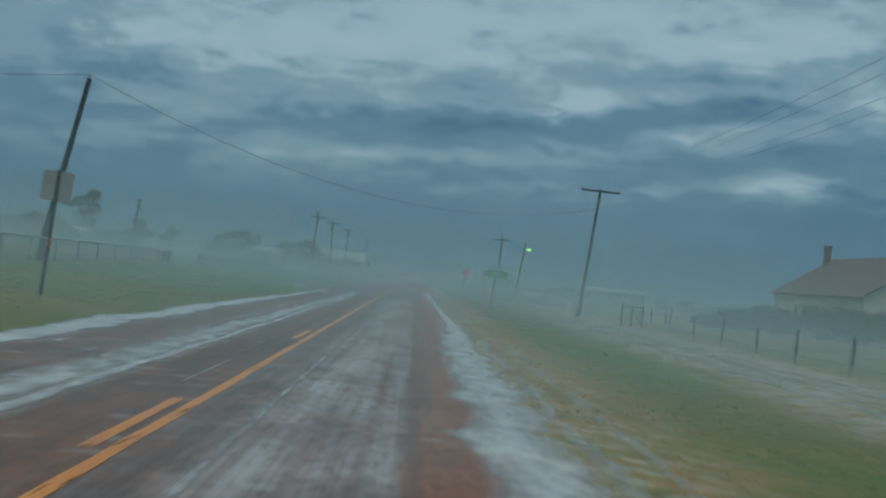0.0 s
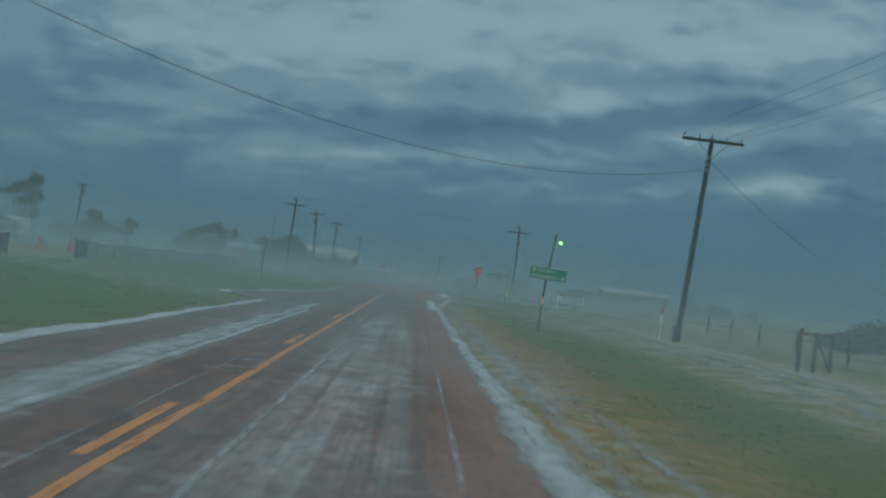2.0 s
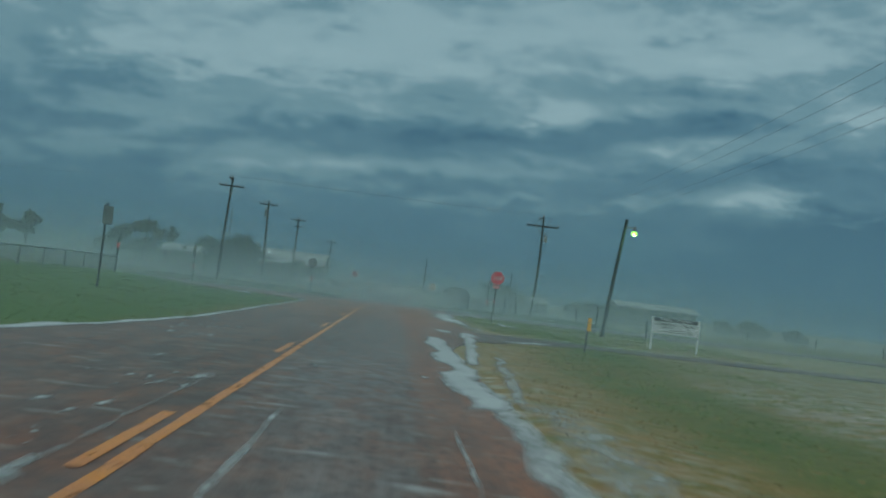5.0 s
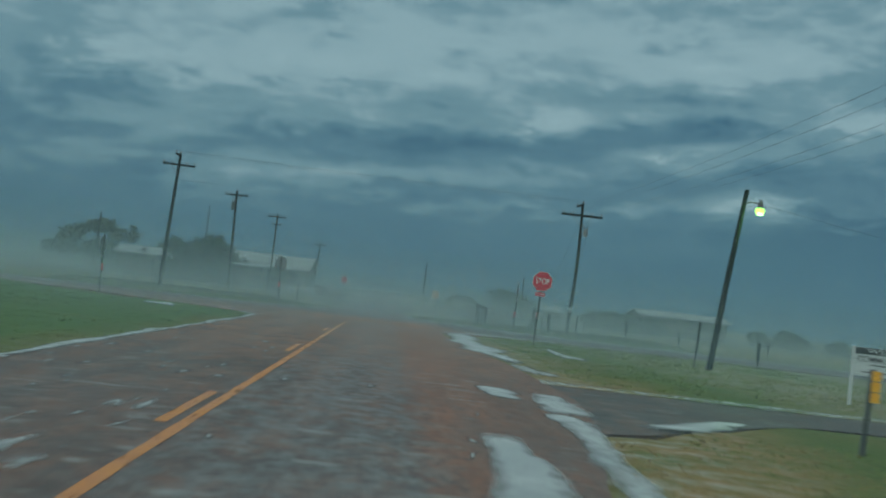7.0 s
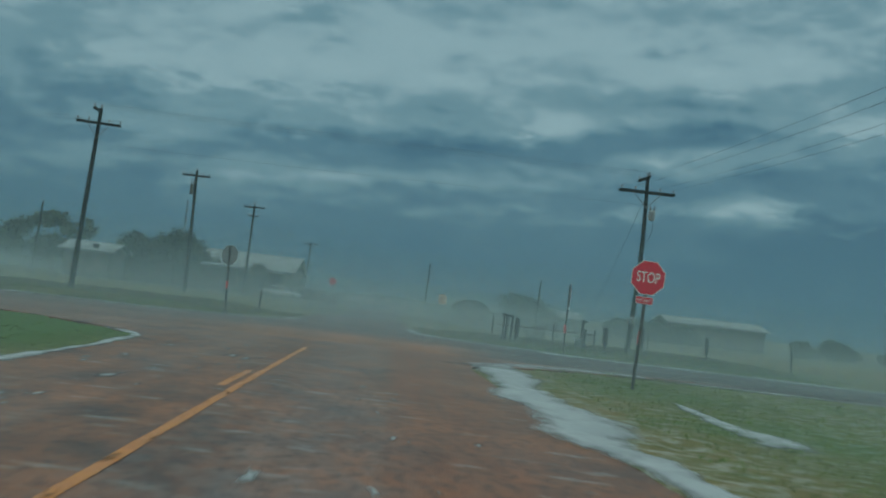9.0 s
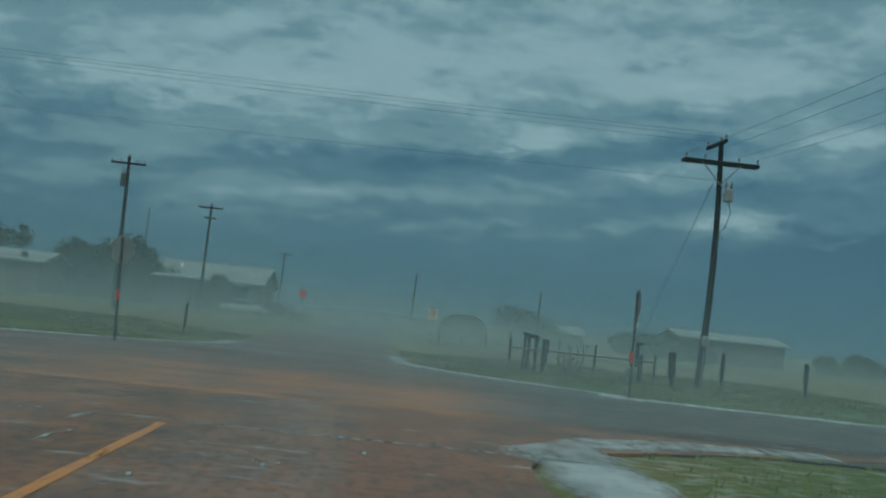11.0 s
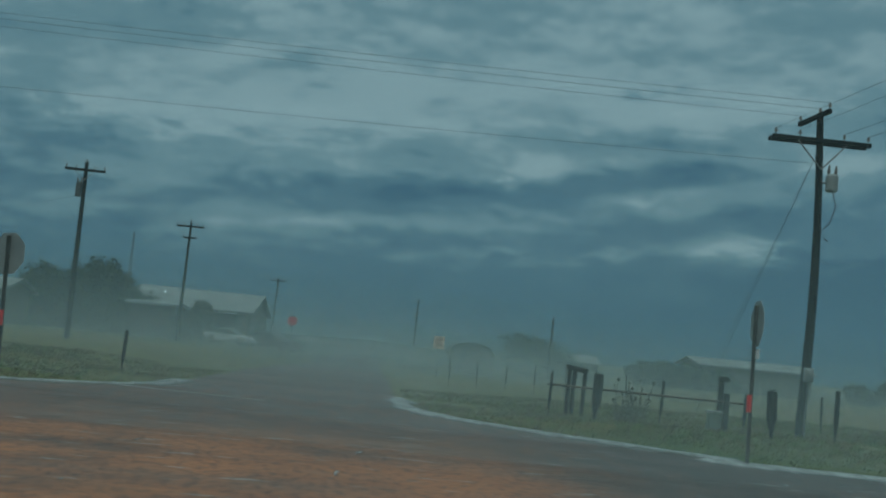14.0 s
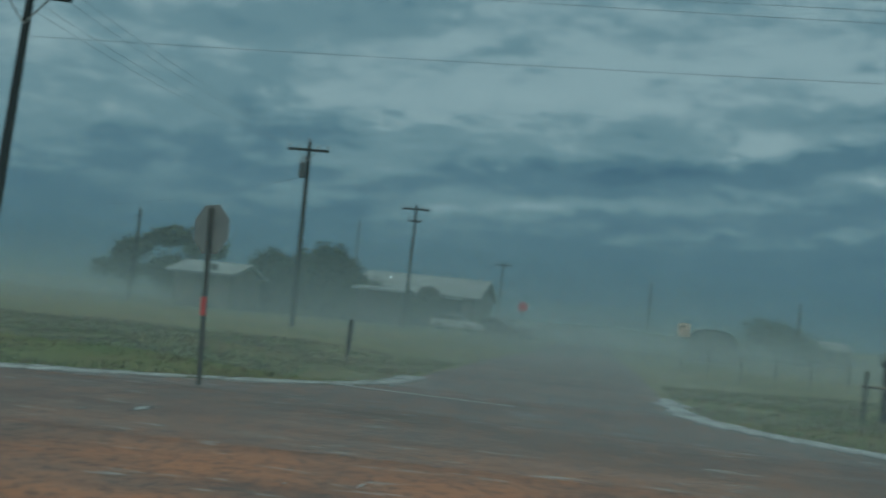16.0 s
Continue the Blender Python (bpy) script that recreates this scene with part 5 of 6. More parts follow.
# ---- plants ----
def leaf_cloud(lobes, count, size, rng, core=0.68):
    """Leaf faces spread in and on rough lobes (centre, radii)."""
    v, f = [], []
    grown = []
    for c, r in lobes:
        grown.append((c, tuple(core * q for q in r)))
        for _ in range(13):
            d = rng.normal(size=3)
            d /= np.linalg.norm(d)
            d[2] = abs(d[2]) * 0.9 - 0.15
            k = rng.uniform(0.2, 0.42)
            grown.append((tuple(np.array(c) + d * np.array(r) * rng.uniform(0.5, 1.1)), tuple(k * (q + 0.35) for q in r)))
    lobes = grown
    vol = [l[1][0] * l[1][1] * l[1][2] for l in lobes]
    tot = sum(vol)
    for (c, r), w in zip(lobes, vol):
        n = int(count * w / tot)
        d = rng.normal(size=(n, 3))
        d /= np.linalg.norm(d, axis=1)[:, None]
        rad = rng.uniform(0.3, 1.12, n) ** 0.5 if core > 0.8 else np.minimum(1.35, np.abs(rng.normal(0.55, 0.33, n)))
        for i in range(n):
            bump = 1 + 0.35 * noise.noise(Vector(d[i] * 2.3) + Vector(c))
            p = np.array(c) + d[i] * np.array(r) * rad[i] * bump
            if core < 0.8 and noise.noise(Vector(p) * 0.85) < rng.uniform(-0.45, 0.05):
                continue
            u = rng.normal(size=3)
            u /= np.linalg.norm(u)
            w3 = np.cross(u, rng.normal(size=3))
            w3 /= np.linalg.norm(w3) + 1e-6
            s = size * rng.uniform(0.6, 1.4)
            k = len(v)
            v += [p - u * s, p + w3 * s * 0.5, p + u * s, p - w3 * s * 0.5]
            f.append((k, k + 1, k + 2, k + 3))
    return v, f


def tree(name, at, lobes, count, label, size=0.16, seed=1, mat=None, trunk=0.2, category="tree"):
    rng = np.random.default_rng(seed)
    ob = thing(name, label, category)
    x, y = at
    z = ground_z(x, y)
    top = np.mean([l[0] for l in lobes], axis=0)
    if trunk:
        bm = bmesh.new()
        fork = Vector((x + (top[0] - x) * 0.3, y, z + (top[2] - z) * 0.45))
        chain(bm, [(x, y, z - 0.2), (x, y, z + 0.4), fork], [trunk * 1.3, trunk, trunk * 0.75], 9)
        part("trunk", bm, M_BARK, ob)
        for c, r in lobes:
            bm = bmesh.new()
            mid = fork.lerp(Vector(c), 0.55) + Vector((0, 0, 0.15))
            chain(bm, [fork - Vector((0, 0, 0.15)), mid, c], [trunk * 0.55, trunk * 0.35, trunk * 0.12], 6)
            part("limb", bm, M_BARK, ob)
    v, f = leaf_cloud(lobes, count, size, rng, 0.95 if mat else 0.68)
    raw("crown", v, f, mat or M_LEAF, ob)
    return ob


tree("tree", (-53.3, 168), [((-51.9, 168, 8.2), (1.3, 1.3, 1.6)), ((-53.0, 168, 7.3), (1.5, 1.3, 1.2)), ((-55.2, 168, 6.7), (1.5, 1.1, 0.6)), ((-51.3, 168, 6.2), (1.0, 1.1, 1.5)), ((-52.6, 168, 5.4), (1.2, 1.1, 1.0)), ((-51.3, 168, 4.0), (0.8, 1.0, 1.2))], 5600, "dark wind-blown tree with an uneven crown", 0.2, 2)
tree("tree", (-49.5, 190), [((-48.9, 190, 5.0), (1.5, 1.5, 1.5)), ((-47.5, 190, 3.4), (1.5, 1.5, 1.4)), ((-50, 190, 3.0), (1.6, 1.6, 1.3))], 3600, "dull green broad tree behind the lot", 0.22, 3)
tree("tree", (-40.6, 178), [((-40.3, 178, 4.1), (1.0, 1.1, 0.9)), ((-41.4, 178, 3.0), (1.2, 1.2, 1.0))], 2200, "small ragged tree behind the lot", 0.2, 4)
tree("tree", (-32.0, 203), [((-33.2, 203, 5.2), (1.9, 1.8, 1.5)), ((-30.6, 203, 4.5), (2.2, 1.8, 1.5)), ((-35.6, 203, 4.0), (1.7, 1.6, 1.4)), ((-37.6, 203, 2.6), (1.7, 1.5, 2.0)), ((-33, 203, 2.2), (3.2, 1.8, 2.0))], 11000, "broad dark tree behind the low shed", 0.19, 15)
for i, (x, y, h, w) in enumerate(((-64, 150, 5.2, 3.2), (-68, 175, 4.4, 4.0), (-56, 200, 3.8, 3.5))):
    tree("tree", (x, y), [((x, y, h * 0.6), (w, w * 0.8, h * 0.42)), ((x + w * 0.6, y, h * 0.42), (w * 0.7, w * 0.6, h * 0.34))], 2400, "dull green tree at the edge of the settlement", 0.24, 20 + i)
# two great rounded shrubs before the barn
tree("shrub", (-23.3, 200), [((-23.5, 200, 1.5), (2.45, 2.0, 3.35)), ((-24.6, 200, 1.1), (1.7, 1.7, 2.8)), ((-22.2, 200, 1.1), (1.6, 1.7, 2.9))], 26000, "large dense dome-shaped dark shrub", 0.14, 7, M_HEDGE, 0.14, "shrub")
tree("shrub", (-19.2, 200), [((-19.4, 200, 2.1), (2.7, 2.3, 3.75)), ((-17.2, 200, 1.5), (1.8, 1.8, 2.9)), ((-20.9, 200, 1.6), (1.8, 1.8, 2.9))], 26000, "large dense rounded dark shrub", 0.14, 8, M_HEDGE, 0.16, "shrub")
tree("shrub", (-11.2, 201), [((-11.3, 201, 2.0), (1.1, 1.0, 1.15)), ((-12.1, 201, 1.2), (0.9, 1.0, 1.1))], 2600, "ragged green bush before the barn", 0.13, 9, M_WEED, 0.1, "shrub")
# hedge by the house
for i, (x, y, w, h) in enumerate(((24.6, 66.5, 1.7, 0.5), (26.6, 66.2, 2.0, 0.9), (29.2, 66.0, 2.3, 1.15), (31.6, 63.0, 1.7, 1.3), (33.6, 61.5, 1.9, 1.4), (35.8, 60.0, 2.0, 1.4), (38.5, 58.5, 2.2, 1.3))):
    tree("shrub", (x, y), [((x, y, h), (w, 1.2, h * 0.95)), ((x + 0.6, y - 0.3, h * 0.7), (w * 0.8, 1.3, h * 0.7))], 5200, "dense dark green shrub before the house", 0.085, 30 + i, M_HEDGE, 0.07, "shrub")
for i, (x, y, h) in enumerate(((18.7, 232, 3.9), (20.0, 233, 2.4), (32.2, 236, 2.3), (34.8, 237, 2.5), (37.2, 236, 2.3), (41, 238, 2.0), (38, 246, 1.9), (58, 240, 2.0), (64, 244, 2.6), (70, 238, 1.8))):
    z0 = ground_z(x, y)
    tree("shrub", (x, y), [((x, y, z0 + (h - z0) * 0.5), (h * 0.8, h * 0.7, (h - z0) * 0.5)), ((x + h * 0.7, y, z0 + h * 0.35), (h * 0.7, h * 0.6, h * 0.4))], 4200, "low scrub faint in the dust", 0.16, 50 + i, M_HEDGE, 0.06, "shrub")

# dry weed with seed heads by the pipe gate
weed = thing("weed", "tall dry weed with dark seed heads", "plant", at=(8.35, 136.2, 0.1))
rng = random.Random(8)
for k in range(22):
    bm = bmesh.new()
    root = Vector((rng.uniform(-0.3, 0.45), rng.uniform(-0.15, 0.15), -0.05))
    tip = root + Vector((rng.uniform(-0.22, 0.3), rng.uniform(-0.15, 0.15), rng.uniform(0.5, 1.05)))
    mid = root.lerp(tip, 0.5) + Vector((rng.uniform(-0.04, 0.04), 0, 0.05))
    chain(bm, [root, mid, tip], [0.012, 0.009, 0.006], 5)
    bmesh.ops.create_icosphere(bm, subdivisions=1, radius=rng.uniform(0.025, 0.045), matrix=Matrix.Translation(tip))
    for _ in range(5):
        p = root.lerp(tip, rng.uniform(0.1, 0.7))
        q = p + Vector((rng.uniform(-0.14, 0.14), rng.uniform(-0.1, 0.1), rng.uniform(0.02, 0.12)))
        side_ = Vector((0.0, 0.018, 0.02))
        bm.faces.new([bm.verts.new(w) for w in (p, p.lerp(q, 0.5) + side_, q, p.lerp(q, 0.5) - side_)])
    part("stalk", bm, M_WEED, weed)


# ---- buildings ----
def gable_house(name, x0, x1, y0, y1, eave, ridge, label, along="y", wall=None, roof=None, over=0.4, category="house"):
    """A house with a gabled roof whose ridge runs along x or y."""
    ob = thing(name, label, category)
    bm = bmesh.new()
    if along == "y":
        xm = (x0 + x1) / 2
        prof = [(x0, -1.2), (x1, -1.2), (x1, eave), (xm, ridge - 0.12), (x0, eave)]
        a = [bm.verts.new((x, y0, z)) for x, z in prof]
        b = [bm.verts.new((x, y1, z)) for x, z in prof]
    else:
        ym = (y0 + y1) / 2
        prof = [(y0, -1.2), (y1, -1.2), (y1, eave), (ym, ridge - 0.12), (y0, eave)]
        a = [bm.verts.new((x0, y, z)) for y, z in prof]
        b = [bm.verts.new((x1, y, z)) for y, z in prof]
    bm.faces.new(a)
    bm.faces.new(b[::-1])
    for k in range(5):
        bm.faces.new((a[(k + 1) % 5], a[k], b[k], b[(k + 1) % 5]))
    part("wall", bm, wall or M_PLASTER, ob)
    for s in (-1, 1):
        bm = bmesh.new()
        t = 0.14
        if along == "y":
            half = (x1 - x0) / 2
            slope = (ridge - eave) / half
            pts = [(xm, ridge), (xm + s * (half + over), ridge - slope * (half + over))]
            q = [(*pts[0], y0 - over), (*pts[1], y0 - over), (*pts[1], y1 + over), (*pts[0], y1 + over)]
            lo = [bm.verts.new((x, y, z - t)) for x, z, y in q]
            hi = [bm.verts.new((x, y, z)) for x, z, y in q]
        else:
            half = (y1 - y0) / 2
            slope = (ridge - eave) / half
            pts = [(ym, ridge), (ym + s * (half + over), ridge - slope * (half + over))]
            q = [(*pts[0], x0 - over), (*pts[1], x0 - over), (*pts[1], x1 + over), (*pts[0], x1 + over)]
            lo = [bm.verts.new((x, y, z - t)) for y, z, x in q]
            hi = [bm.verts.new((x, y, z)) for y, z, x in q]
        bm.faces.new(hi)
        bm.faces.new(lo[::-1])
        for k in range(4):
            bm.faces.new((hi[k], hi[(k + 1) % 4], lo[(k + 1) % 4], lo[k]))
        bmesh.ops.recalc_face_normals(bm, faces=bm.faces)
        part("roof", bm, roof or M_ROOFRED, ob)
    return ob


def window(parent, c, w, h, normal):
    ob_bm = bmesh.new()
    nx_, ny_ = normal
    if nx_:
        box(ob_bm, c, (0.06, w, h))
    else:
        box(ob_bm, c, (w, 0.06, h))
    win = part("window", ob_bm, M_GLASSY, parent, "dark glazed window")
    for dz in (-h / 2, h / 2):
        bm2 = bmesh.new()
        s = (0.12, w + 0.2, 0.09) if nx_ else (w + 0.2, 0.12, 0.09)
        box(bm2, (c[0] + nx_ * 0.03, c[1] + ny_ * 0.03, c[2] + dz), s)
        part("window_frame", bm2, M_WHITE, win)


M_DARKROOF = material("dark_shingle", (0.045, 0.042, 0.045), (0.07, 0.062, 0.062), 1.0, 14, 0.85, 0.6)
home = gable_house("house", 35.8, 46.4, 65.6, 87.4, 3.85, 7.35, "pale stucco house with a brown shingle gable roof and chimney")
bm = bmesh.new()
box(bm, (40.1, 86.6, 7.5), (0.55, 0.55, 1.9), None, 0.03)
box(bm, (40.1, 86.6, 8.43), (0.66, 0.66, 0.12), None, 0.02)
part("chimney", bm, M_BRICK, home, "red brick chimney")
for y in (70.5, 81.0):
    window(home, (35.8, y, 2.2), 0.9, 1.2, (-1, 0))
for x in (38.5, 43.0):
    window(home, (x, 65.6, 2.3), 1.1, 1.4, (0, -1))
farm = gable_house("house", -60.2, -50.6, 152, 160, 2.2, 4.75, "dull grey house with a dark gable roof behind the lot", "y", M_DARKROOF, M_DARKROOF)
window(farm, (-53.0, 152, 1.4), 1.0, 1.0, (0, -1))
shed = gable_house("shed", -27.6, -23.6, 190, 197, 2.75, 3.5, "long low building with a pale metal roof", "x", M_SIDING, M_TIN, 0.5, "shed")
bm = bmesh.new()
box(bm, (-25.0, 190.6, 3.05), (0.5, 0.1, 0.45))
part("vent", bm, M_BLACK, shed, "dark roof vent")
barn = gable_house("barn", -21.0, -9.6, 218, 236, 3.1, 4.95, "wide barn with a pale metal roof", "x", M_SIDING, M_TIN, 0.5, "barn")
window(barn, (-12.0, 218, 1.6), 2.6, 2.4, (0, -1))
lean = gable_house("lean_to", -16.3, -12.9, 197, 202, 2.75, 2.95, "low lean-to shed with a pale roof edge", "x", M_DARKROOF, M_TIN, 0.3, "shed")
longb = gable_house("farm_building", 41.5, 55.0, 246, 256, 2.7, 3.55, "long low farm building with a white metal roof", "x", M_SIDING, M_TIN, 0.6, "building")
gable_house("farm_building", 20.4, 27.4, 238, 245, 1.5, 2.3, "low farm building with a pale roof beyond the scrub", "x", M_SIDING, M_TIN, 0.4, "building")
# hoop shed with a bowed dark roof edge
hoop = thing("hoop_shed", "low hoop-roofed shed faint in the dust", "shed")
bow = [(10.4 + 1.9 * math.cos(radians(a)), 1.2 + 1.0 * math.sin(radians(a))) for a in range(0, 181, 15)]
bm = bmesh.new()
for y0, y1 in ((205.0, 211.0),):
    rows_ = [[bm.verts.new((x * k + 10.4 * (1 - k), y, z + (k - 1))) for x, z in bow] for k, y in ((1.0, y0), (1.0, y1), (0.96, y1), (0.96, y0))]
    for u, w in zip(rows_, rows_[1:] + rows_[:1]):
        for k in range(len(bow) - 1):
            bm.faces.new((u[k], u[k + 1], w[k + 1], w[k]))
bmesh.ops.recalc_face_normals(bm, faces=bm.faces)
part("roof", bm, M_DARKROOF, hoop, "dark bowed roof sheet")
bm = bmesh.new()
low_ = [(8.55, -1.2)] + [(x, z - 0.06) for x, z in reversed(bow)] + [(12.25, -1.2)]
a_, b_ = [bm.verts.new((x, 205.4, z)) for x, z in low_], [bm.verts.new((x, 205.6, z)) for x, z in low_]
bm.faces.new(a_)
bm.faces.new(b_[::-1])
for k in range(len(low_)):
    bm.faces.new((a_[(k + 1) % len(low_)], a_[k], b_[k], b_[(k + 1) % len(low_)]))
part("end_wall", bm, M_TIN, hoop, "pale sheet end wall")
M_SMALL = bpy.data.materials.new("yard_bulb_glow")
M_SMALL.use_nodes = True
sb = M_SMALL.node_tree.nodes["Principled BSDF"]
sb.inputs["Emission Color"].default_value, sb.inputs["Emission Strength"].default_value = (0.95, 1.0, 1.0, 1), 2.5
bulb = thing("wall_lamp", "small lit lamp on the barn", "lamp", at=(-17.5, 217.8, 4.2))
bm = bmesh.new()
bmesh.ops.create_icosphere(bm, subdivisions=2, radius=0.07)
part("bulb", bm, M_SMALL, bulb)
bm = bmesh.new()
rod(bm, (0, 0, 0.02), (0, 0.5, 0.1), 0.03, n=6)
part("arm", bm, M_STEEL, bulb)
mast = thing("radio_mast", "thin lattice radio mast behind the trees", "mast", at=(-29.5, 258, -0.8))
for k in range(3):
    a = 2 * math.pi * k / 3
    bm = bmesh.new()
    rod(bm, (0.25 * math.cos(a), 0.25 * math.sin(a), -0.3), (0.1 * math.cos(a), 0.1 * math.sin(a), 13.2), 0.04, 0.03, n=5)
    part("leg", bm, M_STEEL, mast)
bm = bmesh.new()
for k in range(24):
    z, r = 0.4 + 0.53 * k, 0.25 - 0.006 * k
    for j in range(3):
        a, b = 2 * math.pi * j / 3, 2 * math.pi * (j + 1) / 3
        rod(bm, (r * math.cos(a), r * math.sin(a), z), (r * math.cos(b), r * math.sin(b), z + 0.5), 0.015, n=4, cap=False)
part("lattice", bm, M_STEEL, mast)

camper = thing("camper_trailer", "white camper trailer parked under a tree", "trailer", at=(-52.5, 164, 0))
bm = bmesh.new()
box(bm, (0, 0, 1.95), (4.0, 2.2, 2.5), None, 0.25)
part("body", bm, M_TRAILER, camper)
for x in (-1.0, 0.2):
    bm = bmesh.new()
    box(bm, (x, -1.1, 2.35), (0.7, 0.06, 0.55), None, 0.02)
    part("window", bm, M_GLASSY, camper)
for x in (-0.5, 0.5):
    bm = bmesh.new()
    rod(bm, (x, -1.08, 0.35), (x, -0.85, 0.35), 0.36, n=16)
    part("wheel", bm, M_RUBBER, camper)
bm = bmesh.new()
box(bm, (0, 0, 0.62), (3.6, 1.8, 0.2))
part("chassis", bm, M_BLACK, camper)


def sedan(at, turn, paint, label, s=1.0):
    """A parked car: lower body, cabin with glass, wheels, bumpers, lights."""
    ob = thing("car", label, "car", "parked cars", at)
    ob.rotation_euler = (0, 0, radians(turn))

    def hull(name, prof, w, mat, inset=0.12, lab=""):
        bm = bmesh.new()
        rows = []
        for yy, k in ((-w / 2, 1 - inset), (-w / 2 + 0.12, 1), (w / 2 - 0.12, 1), (w / 2, 1 - inset)):
            rows.append([bm.verts.new((x * (0.985 if k < 1 else 1), yy, z if k == 1 else z0 + (z - z0) * k)) for x, z in prof for z0 in (0.55,)])
        n = len(prof)
        for u, v in zip(rows, rows[1:]):
            for k in range(n):
                bm.faces.new((u[k], u[(k + 1) % n], v[(k + 1) % n], v[k]))
        bm.faces.new(rows[0][::-1])
        bm.faces.new(rows[-1])
        bmesh.ops.recalc_face_normals(bm, faces=bm.faces)
        return part(name, bm, mat, ob, lab)

    hull("body", [(-2.25, 0.35), (-2.28, 0.62), (-2.2, 0.92), (-1.5, 0.98), (1.0, 0.95), (2.1, 0.80), (2.28, 0.60), (2.25, 0.32)], 1.76, paint)
    hull("cabin", [(-1.75, 0.96), (-1.05, 1.38), (0.15, 1.42), (1.05, 0.95)], 1.5, M_GLASSY, 0.06, "dark glass cabin")
    hull("roof", [(-1.1, 1.38), (-0.9, 1.44), (0.05, 1.46), (0.2, 1.42)], 1.42, paint, 0.02)
    for x in (-1.4, 1.4):
        for y in (-0.8, 0.8):
            bm = bmesh.new()
            rod(bm, (x, y - 0.1, 0.33), (x, y + 0.1, 0.33), 0.33, n=16)
            wh = part("wheel", bm, M_RUBBER, ob)
            bm = bmesh.new()
            sgn = -1 if y < 0 else 1
            rod(bm, (x, y + sgn * 0.09, 0.33), (x, y + sgn * 0.115, 0.33), 0.2, n=12)
            part("rim", bm, M_STEEL, wh)
    for y in (-0.62, 0.62):
        bm = bmesh.new()
        box(bm, (2.24, y, 0.68), (0.08, 0.34, 0.14), None, 0.02)
        part("headlight", bm, M_GLASSY, ob)
        bm = bmesh.new()
        box(bm, (-2.25, y, 0.75), (0.06, 0.3, 0.14), None, 0.02)
        part("taillight", bm, M_REDTAPE, ob)
    ob.scale = (s, s, s)
    return ob


sedan((-8.8, 199, ground_z(-8.8, 199)), -18, M_CARW, "white sedan parked on the grass by the far road", 0.84)
sedan((-5.9, 204, ground_z(-5.9, 204)), -30, M_CARD, "dark red car parked beyond the white sedan", 1.05)


# ---- grass ----
def grass(name, spots, mat, label, tall, seed):
    rng = np.random.default_rng(seed)
    v, f = [], []
    for x, y in spots:
        z = ground_z(x, y)
        for _ in range(4):
            a = rng.uniform(0, 6.28)
            h = tall * rng.uniform(0.5, 1.3)
            w = 0.007 + 0.007 * rng.random()
            bx, by = x + rng.normal() * 0.06, y + rng.normal() * 0.06
            lx, ly = rng.normal() * 0.05 + 0.8 * h, rng.normal() * 0.05
            k = len(v)
            v += [(bx - w * math.cos(a), by - w * math.sin(a), z - 0.02), (bx + w * math.cos(a), by + w * math.sin(a), z - 0.02), (bx + lx, by + ly, z + h)]
            f.append((k, k + 1, k + 2))
    return tagged(raw(name, v, f, mat), label, "grass", kind="stuff")


rng = np.random.default_rng(5)


def scatter(n, x0, x1, y0, y1, bias=1.0):
    out = []
    while len(out) < n:
        x, y = x0 + (x1 - x0) * rng.random() ** bias, rng.uniform(y0, y1)
        if in_road(x, y, 0.12) or (87 < y < 115 and 0 < x < 5.6):
            continue
        if noise.noise(Vector((x * 0.7, y * 0.35, 2))) < rng.uniform(-0.8, 0.3):
            continue
        out.append((x, y))
    return out


grass("grass", scatter(9000, 5.4, 11.5, -22, 80), M_GRASS, "short wet green grass on the verge", 0.04, 1)
grass("dry_grass", scatter(4500, 3.5, 7.5, -22, 80, 1.3), M_DRY, "short dry brown grass at the road edge", 0.038, 2)
grass("grass", scatter(12000, -12.5, -3.5, -20, 112), M_LUSH, "short wet green grass on the verge", 0.042, 3)
grass("grass", scatter(5000, 4.2, 18, 88, 116), M_GRASS, "short wet green grass on the verge", 0.06, 4)
grass("grass", scatter(7000, 3.2, 19, 126, 146), M_ROUGH, "rough grass at the junction corner", 0.09, 6)
grass("dry_grass", scatter(2500, 3.2, 19, 130, 146), M_STRAW, "rough dry grass at the junction corner", 0.11, 7)
grass("grass", scatter(5500, -18, -2.4, 128, 146), M_ROUGH, "rough grass at the junction corner", 0.075, 8)
grass("dry_grass", scatter(3000, -18, -2.4, 130, 148), M_STRAW, "rough dry grass at the junction corner", 0.09, 9)


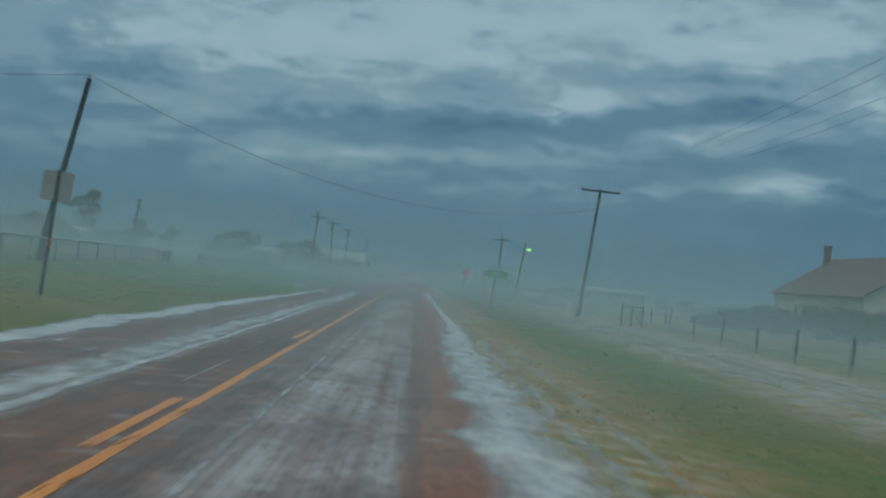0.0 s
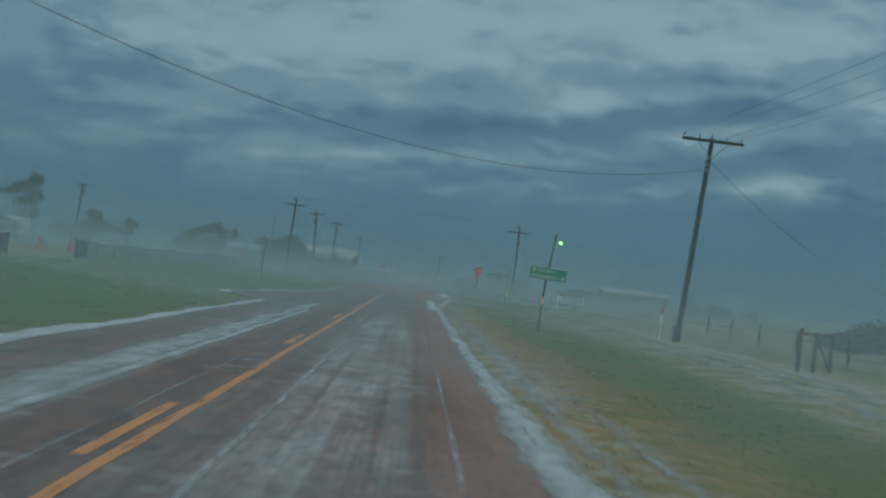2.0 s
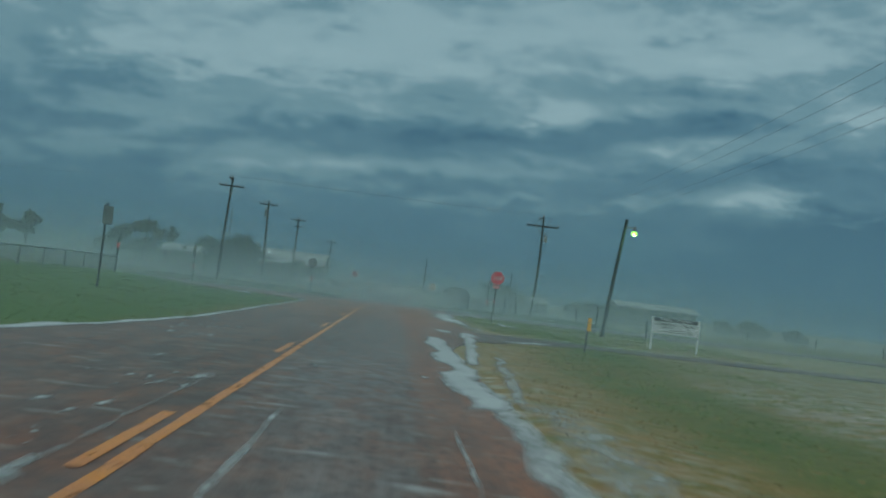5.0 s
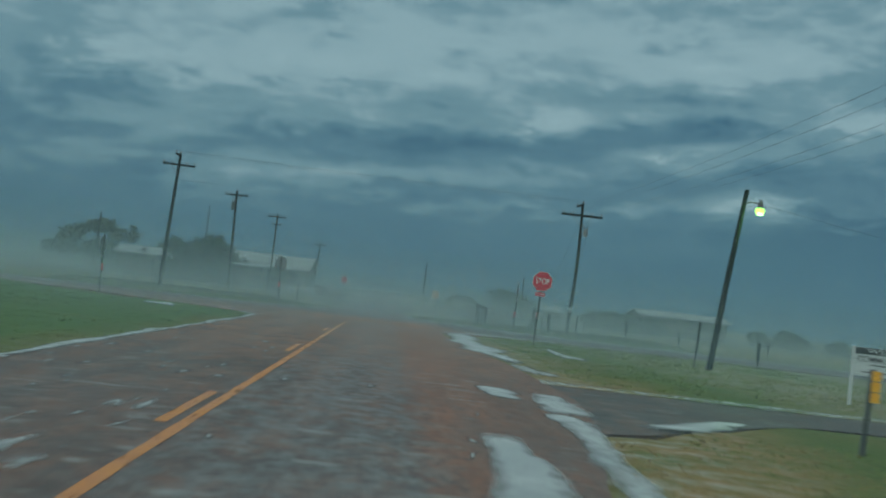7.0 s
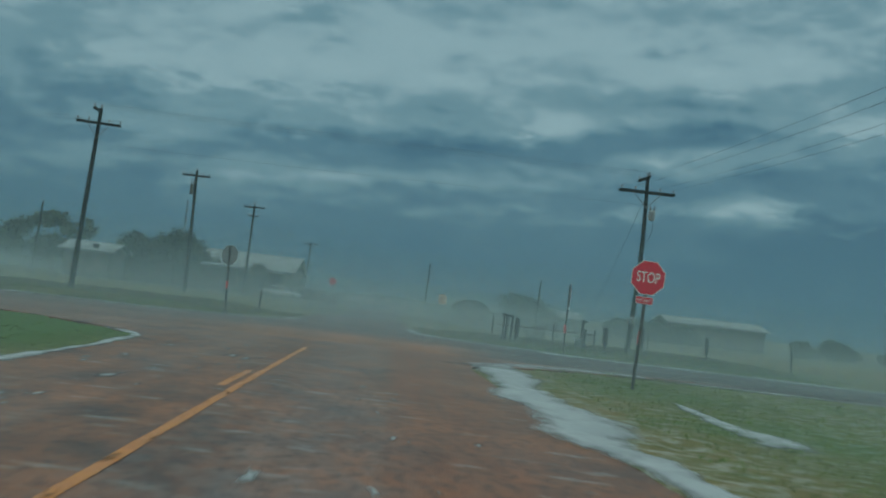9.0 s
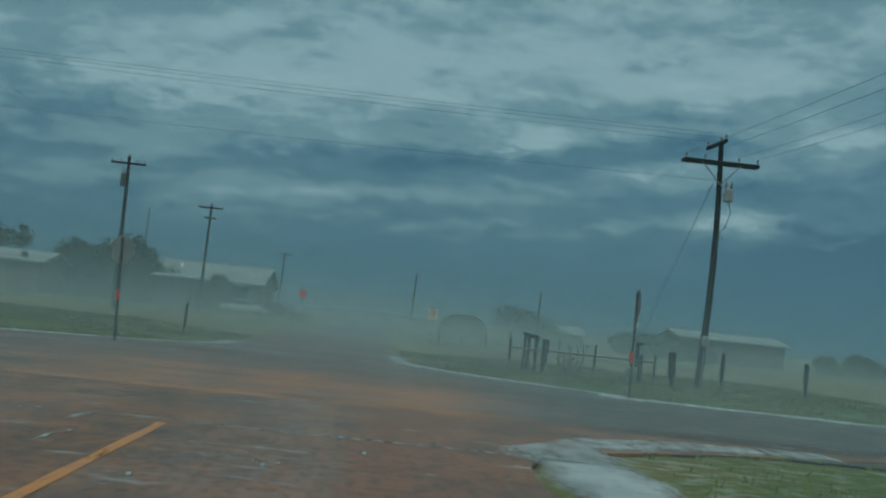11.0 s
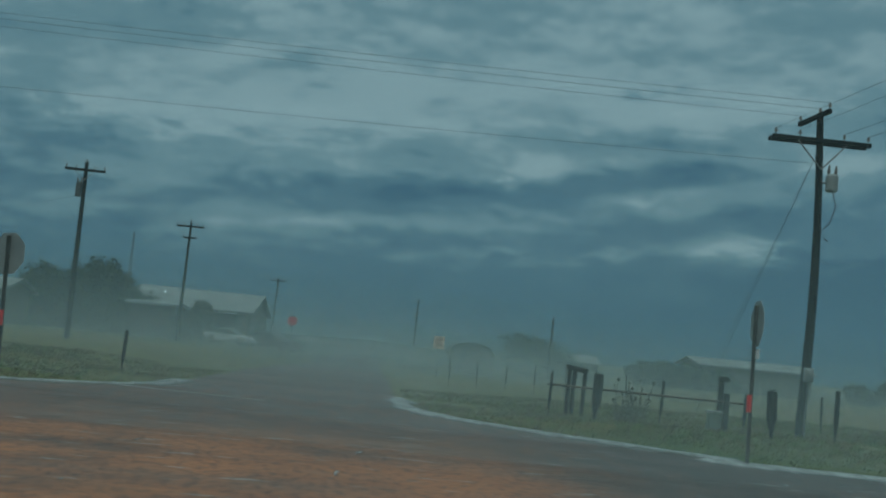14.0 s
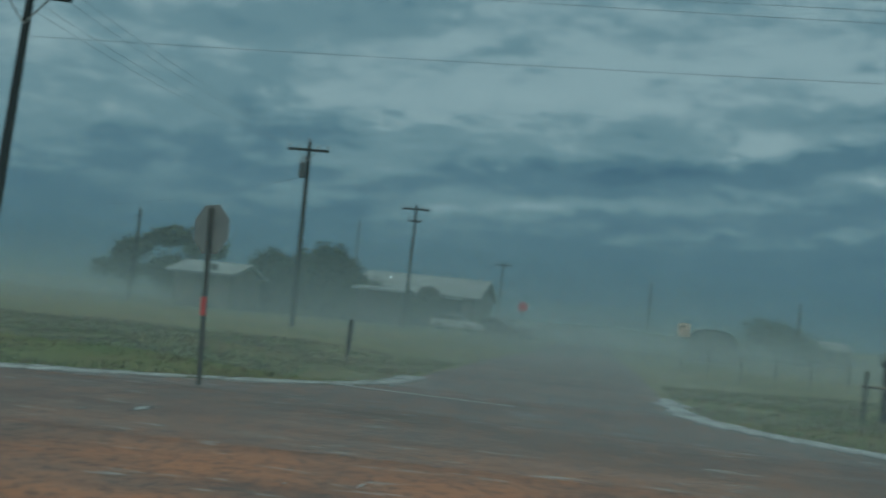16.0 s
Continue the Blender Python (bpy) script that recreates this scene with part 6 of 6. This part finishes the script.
# ---- blowing dust ----
def dust_material(gap):
    """Each veil carries the haze of the stretch of air before it; the object's alpha holds that stretch in tens of metres."""
    m = bpy.data.materials.new("blowing_dust")
    m.use_nodes = True
    t = m.node_tree
    t.nodes.clear()
    tc = t.nodes.new("ShaderNodeTexCoord").outputs["Object"]
    sp = t.nodes.new("ShaderNodeSeparateXYZ")
    t.links.new(tc, sp.inputs[0])

    def calc(op, a, b=None):
        n = t.nodes.new("ShaderNodeMath")
        n.operation = op
        for i, v in enumerate((a, b)):
            if v is None:
                continue
            if isinstance(v, (int, float)):
                n.inputs[i].default_value = v
            else:
                t.links.new(v, n.inputs[i])
        return n.outputs[0]

    def smooth(v, a, b, lo=0.0, hi=1.0):
        n = t.nodes.new("ShaderNodeMapRange")
        n.interpolation_type = "SMOOTHSTEP"
        n.inputs[1].default_value, n.inputs[2].default_value, n.inputs[3].default_value, n.inputs[4].default_value = a, b, lo, hi
        t.links.new(v, n.inputs[0])
        return n.outputs[0]

    mp = t.nodes.new("ShaderNodeMapping")
    mp.inputs["Scale"].default_value = (0.05, 0.07, 0.24)
    t.links.new(tc, mp.inputs[0])
    nz = t.nodes.new("ShaderNodeTexNoise")
    nz.inputs["Scale"].default_value, nz.inputs["Detail"].default_value = 1.0, 4.0
    t.links.new(mp.outputs[0], nz.inputs["Vector"])
    swirl = smooth(nz.outputs["Fac"], 0.28, 0.72, 0.4, 1.6)
    high = calc("MAXIMUM", sp.outputs[2], 0.0)
    low = calc("MULTIPLY", calc("EXPONENT", calc("MULTIPLY", high, -1.0 / LOW_TALL)), LOW_DUST)
    tall = calc("MULTIPLY", calc("EXPONENT", calc("MULTIPLY", high, -1.0 / HIGH_TALL)), HIGH_DUST)
    thick = calc("MULTIPLY", calc("ADD", calc("MULTIPLY", low, swirl), tall), smooth(sp.outputs[0], 12.0, 28.0, 1.0, 0.38))
    info = t.nodes.new("ShaderNodeObjectInfo")
    thick = calc("MULTIPLY", thick, calc("MULTIPLY", info.outputs["Alpha"], 10.0))
    alpha = calc("SUBTRACT", 1.0, calc("EXPONENT", calc("MULTIPLY", thick, -1.0)))
    alpha = calc("MULTIPLY", calc("MULTIPLY", alpha, smooth(sp.outputs[2], -0.1, 0.75) if gap else smooth(sp.outputs[2], -1.0, 0.2)), smooth(sp.outputs[2], 15.5, 9.0))
    # the haze fades out round the camera's way
    fac = alpha
    dx, dz = calc("DIVIDE", calc("SUBTRACT", sp.outputs[0], 1.85), 0.85), calc("DIVIDE", calc("SUBTRACT", sp.outputs[2], 1.4), 0.36)
    if gap:
        fac = calc("MULTIPLY", alpha, smooth(calc("SQRT", calc("ADD", calc("MULTIPLY", dx, dx), calc("MULTIPLY", dz, dz))), 1.0, 1.7))
    a = t.nodes.new("ShaderNodeBsdfDiffuse")
    a.inputs[0].default_value = (*DUST_COLOUR, 1)
    b = t.nodes.new("ShaderNodeBsdfTranslucent")
    b.inputs[0].default_value = (*DUST_COLOUR, 1)
    if not gap:
        # red earth lifted off the junction
        tint = t.nodes.new("ShaderNodeMix")
        tint.data_type = "RGBA"
        t.links.new(smooth(sp.outputs[2], 0.2, 2.6), tint.inputs[0])
        tint.inputs[6].default_value, tint.inputs[7].default_value = (*HEADLIT_DUST, 1), (*DUST_COLOUR, 1)
        t.links.new(tint.outputs[2], a.inputs[0])
        t.links.new(tint.outputs[2], b.inputs[0])
    ab = t.nodes.new("ShaderNodeMixShader")
    ab.inputs[0].default_value = 0.5
    t.links.new(a.outputs[0], ab.inputs[1])
    t.links.new(b.outputs[0], ab.inputs[2])
    tr = t.nodes.new("ShaderNodeBsdfTransparent")
    mx = t.nodes.new("ShaderNodeMixShader")
    t.links.new(fac, mx.inputs[0])
    t.links.new(tr.outputs[0], mx.inputs[1])
    t.links.new(ab.outputs[0], mx.inputs[2])
    t.links.new(mx.outputs[0], t.nodes.new("ShaderNodeOutputMaterial").inputs[0])
    return m


M_DUST, M_OPEN = dust_material(False), dust_material(True)
veil_rows = [(y, gap, dense) for y0, y1, gap, dense in DUST_ROWS for y in steps((y0, y1, gap))]
# see-through sheets added across the road stand in for the haze in the air
for i, (y, gap, dense) in enumerate(veil_rows):
    v, f = [], []
    wide = 45 + 0.8 * max(0, y)
    cols = steps((-wide, -10, 8), (-10, 1.0, 2.75)) + steps((2.7, 14, 2.26), (14, wide, 8))
    tall = (-0.1 if y < 140 else -1.1, 1.04, 1.76, 4.0, 8.0, 15.5)
    for x in cols:
        bow = 0.6 * math.sin(x * 0.17 + i * 1.7)
        for z in tall:
            v.append((x, y + bow, z))
    n = len(tall)
    for k in range(len(cols) - 1):
        for j in range(n - 1):
            if y < 114 and cols[k] == 1.0 and j == 1:
                continue  # open where the camera passes
            f.append((k * n + j, k * n + n + j, k * n + n + 1 + j, k * n + 1 + j))
    veil_ob = tagged(raw("dust_haze", v, f, M_OPEN if y < 114 else M_DUST, smooth=True), "thin pale veil of blowing dust and spray", "dust", "dust veils", "stuff")
    veil_ob.color = (1, 1, 1, gap * dense / 10)
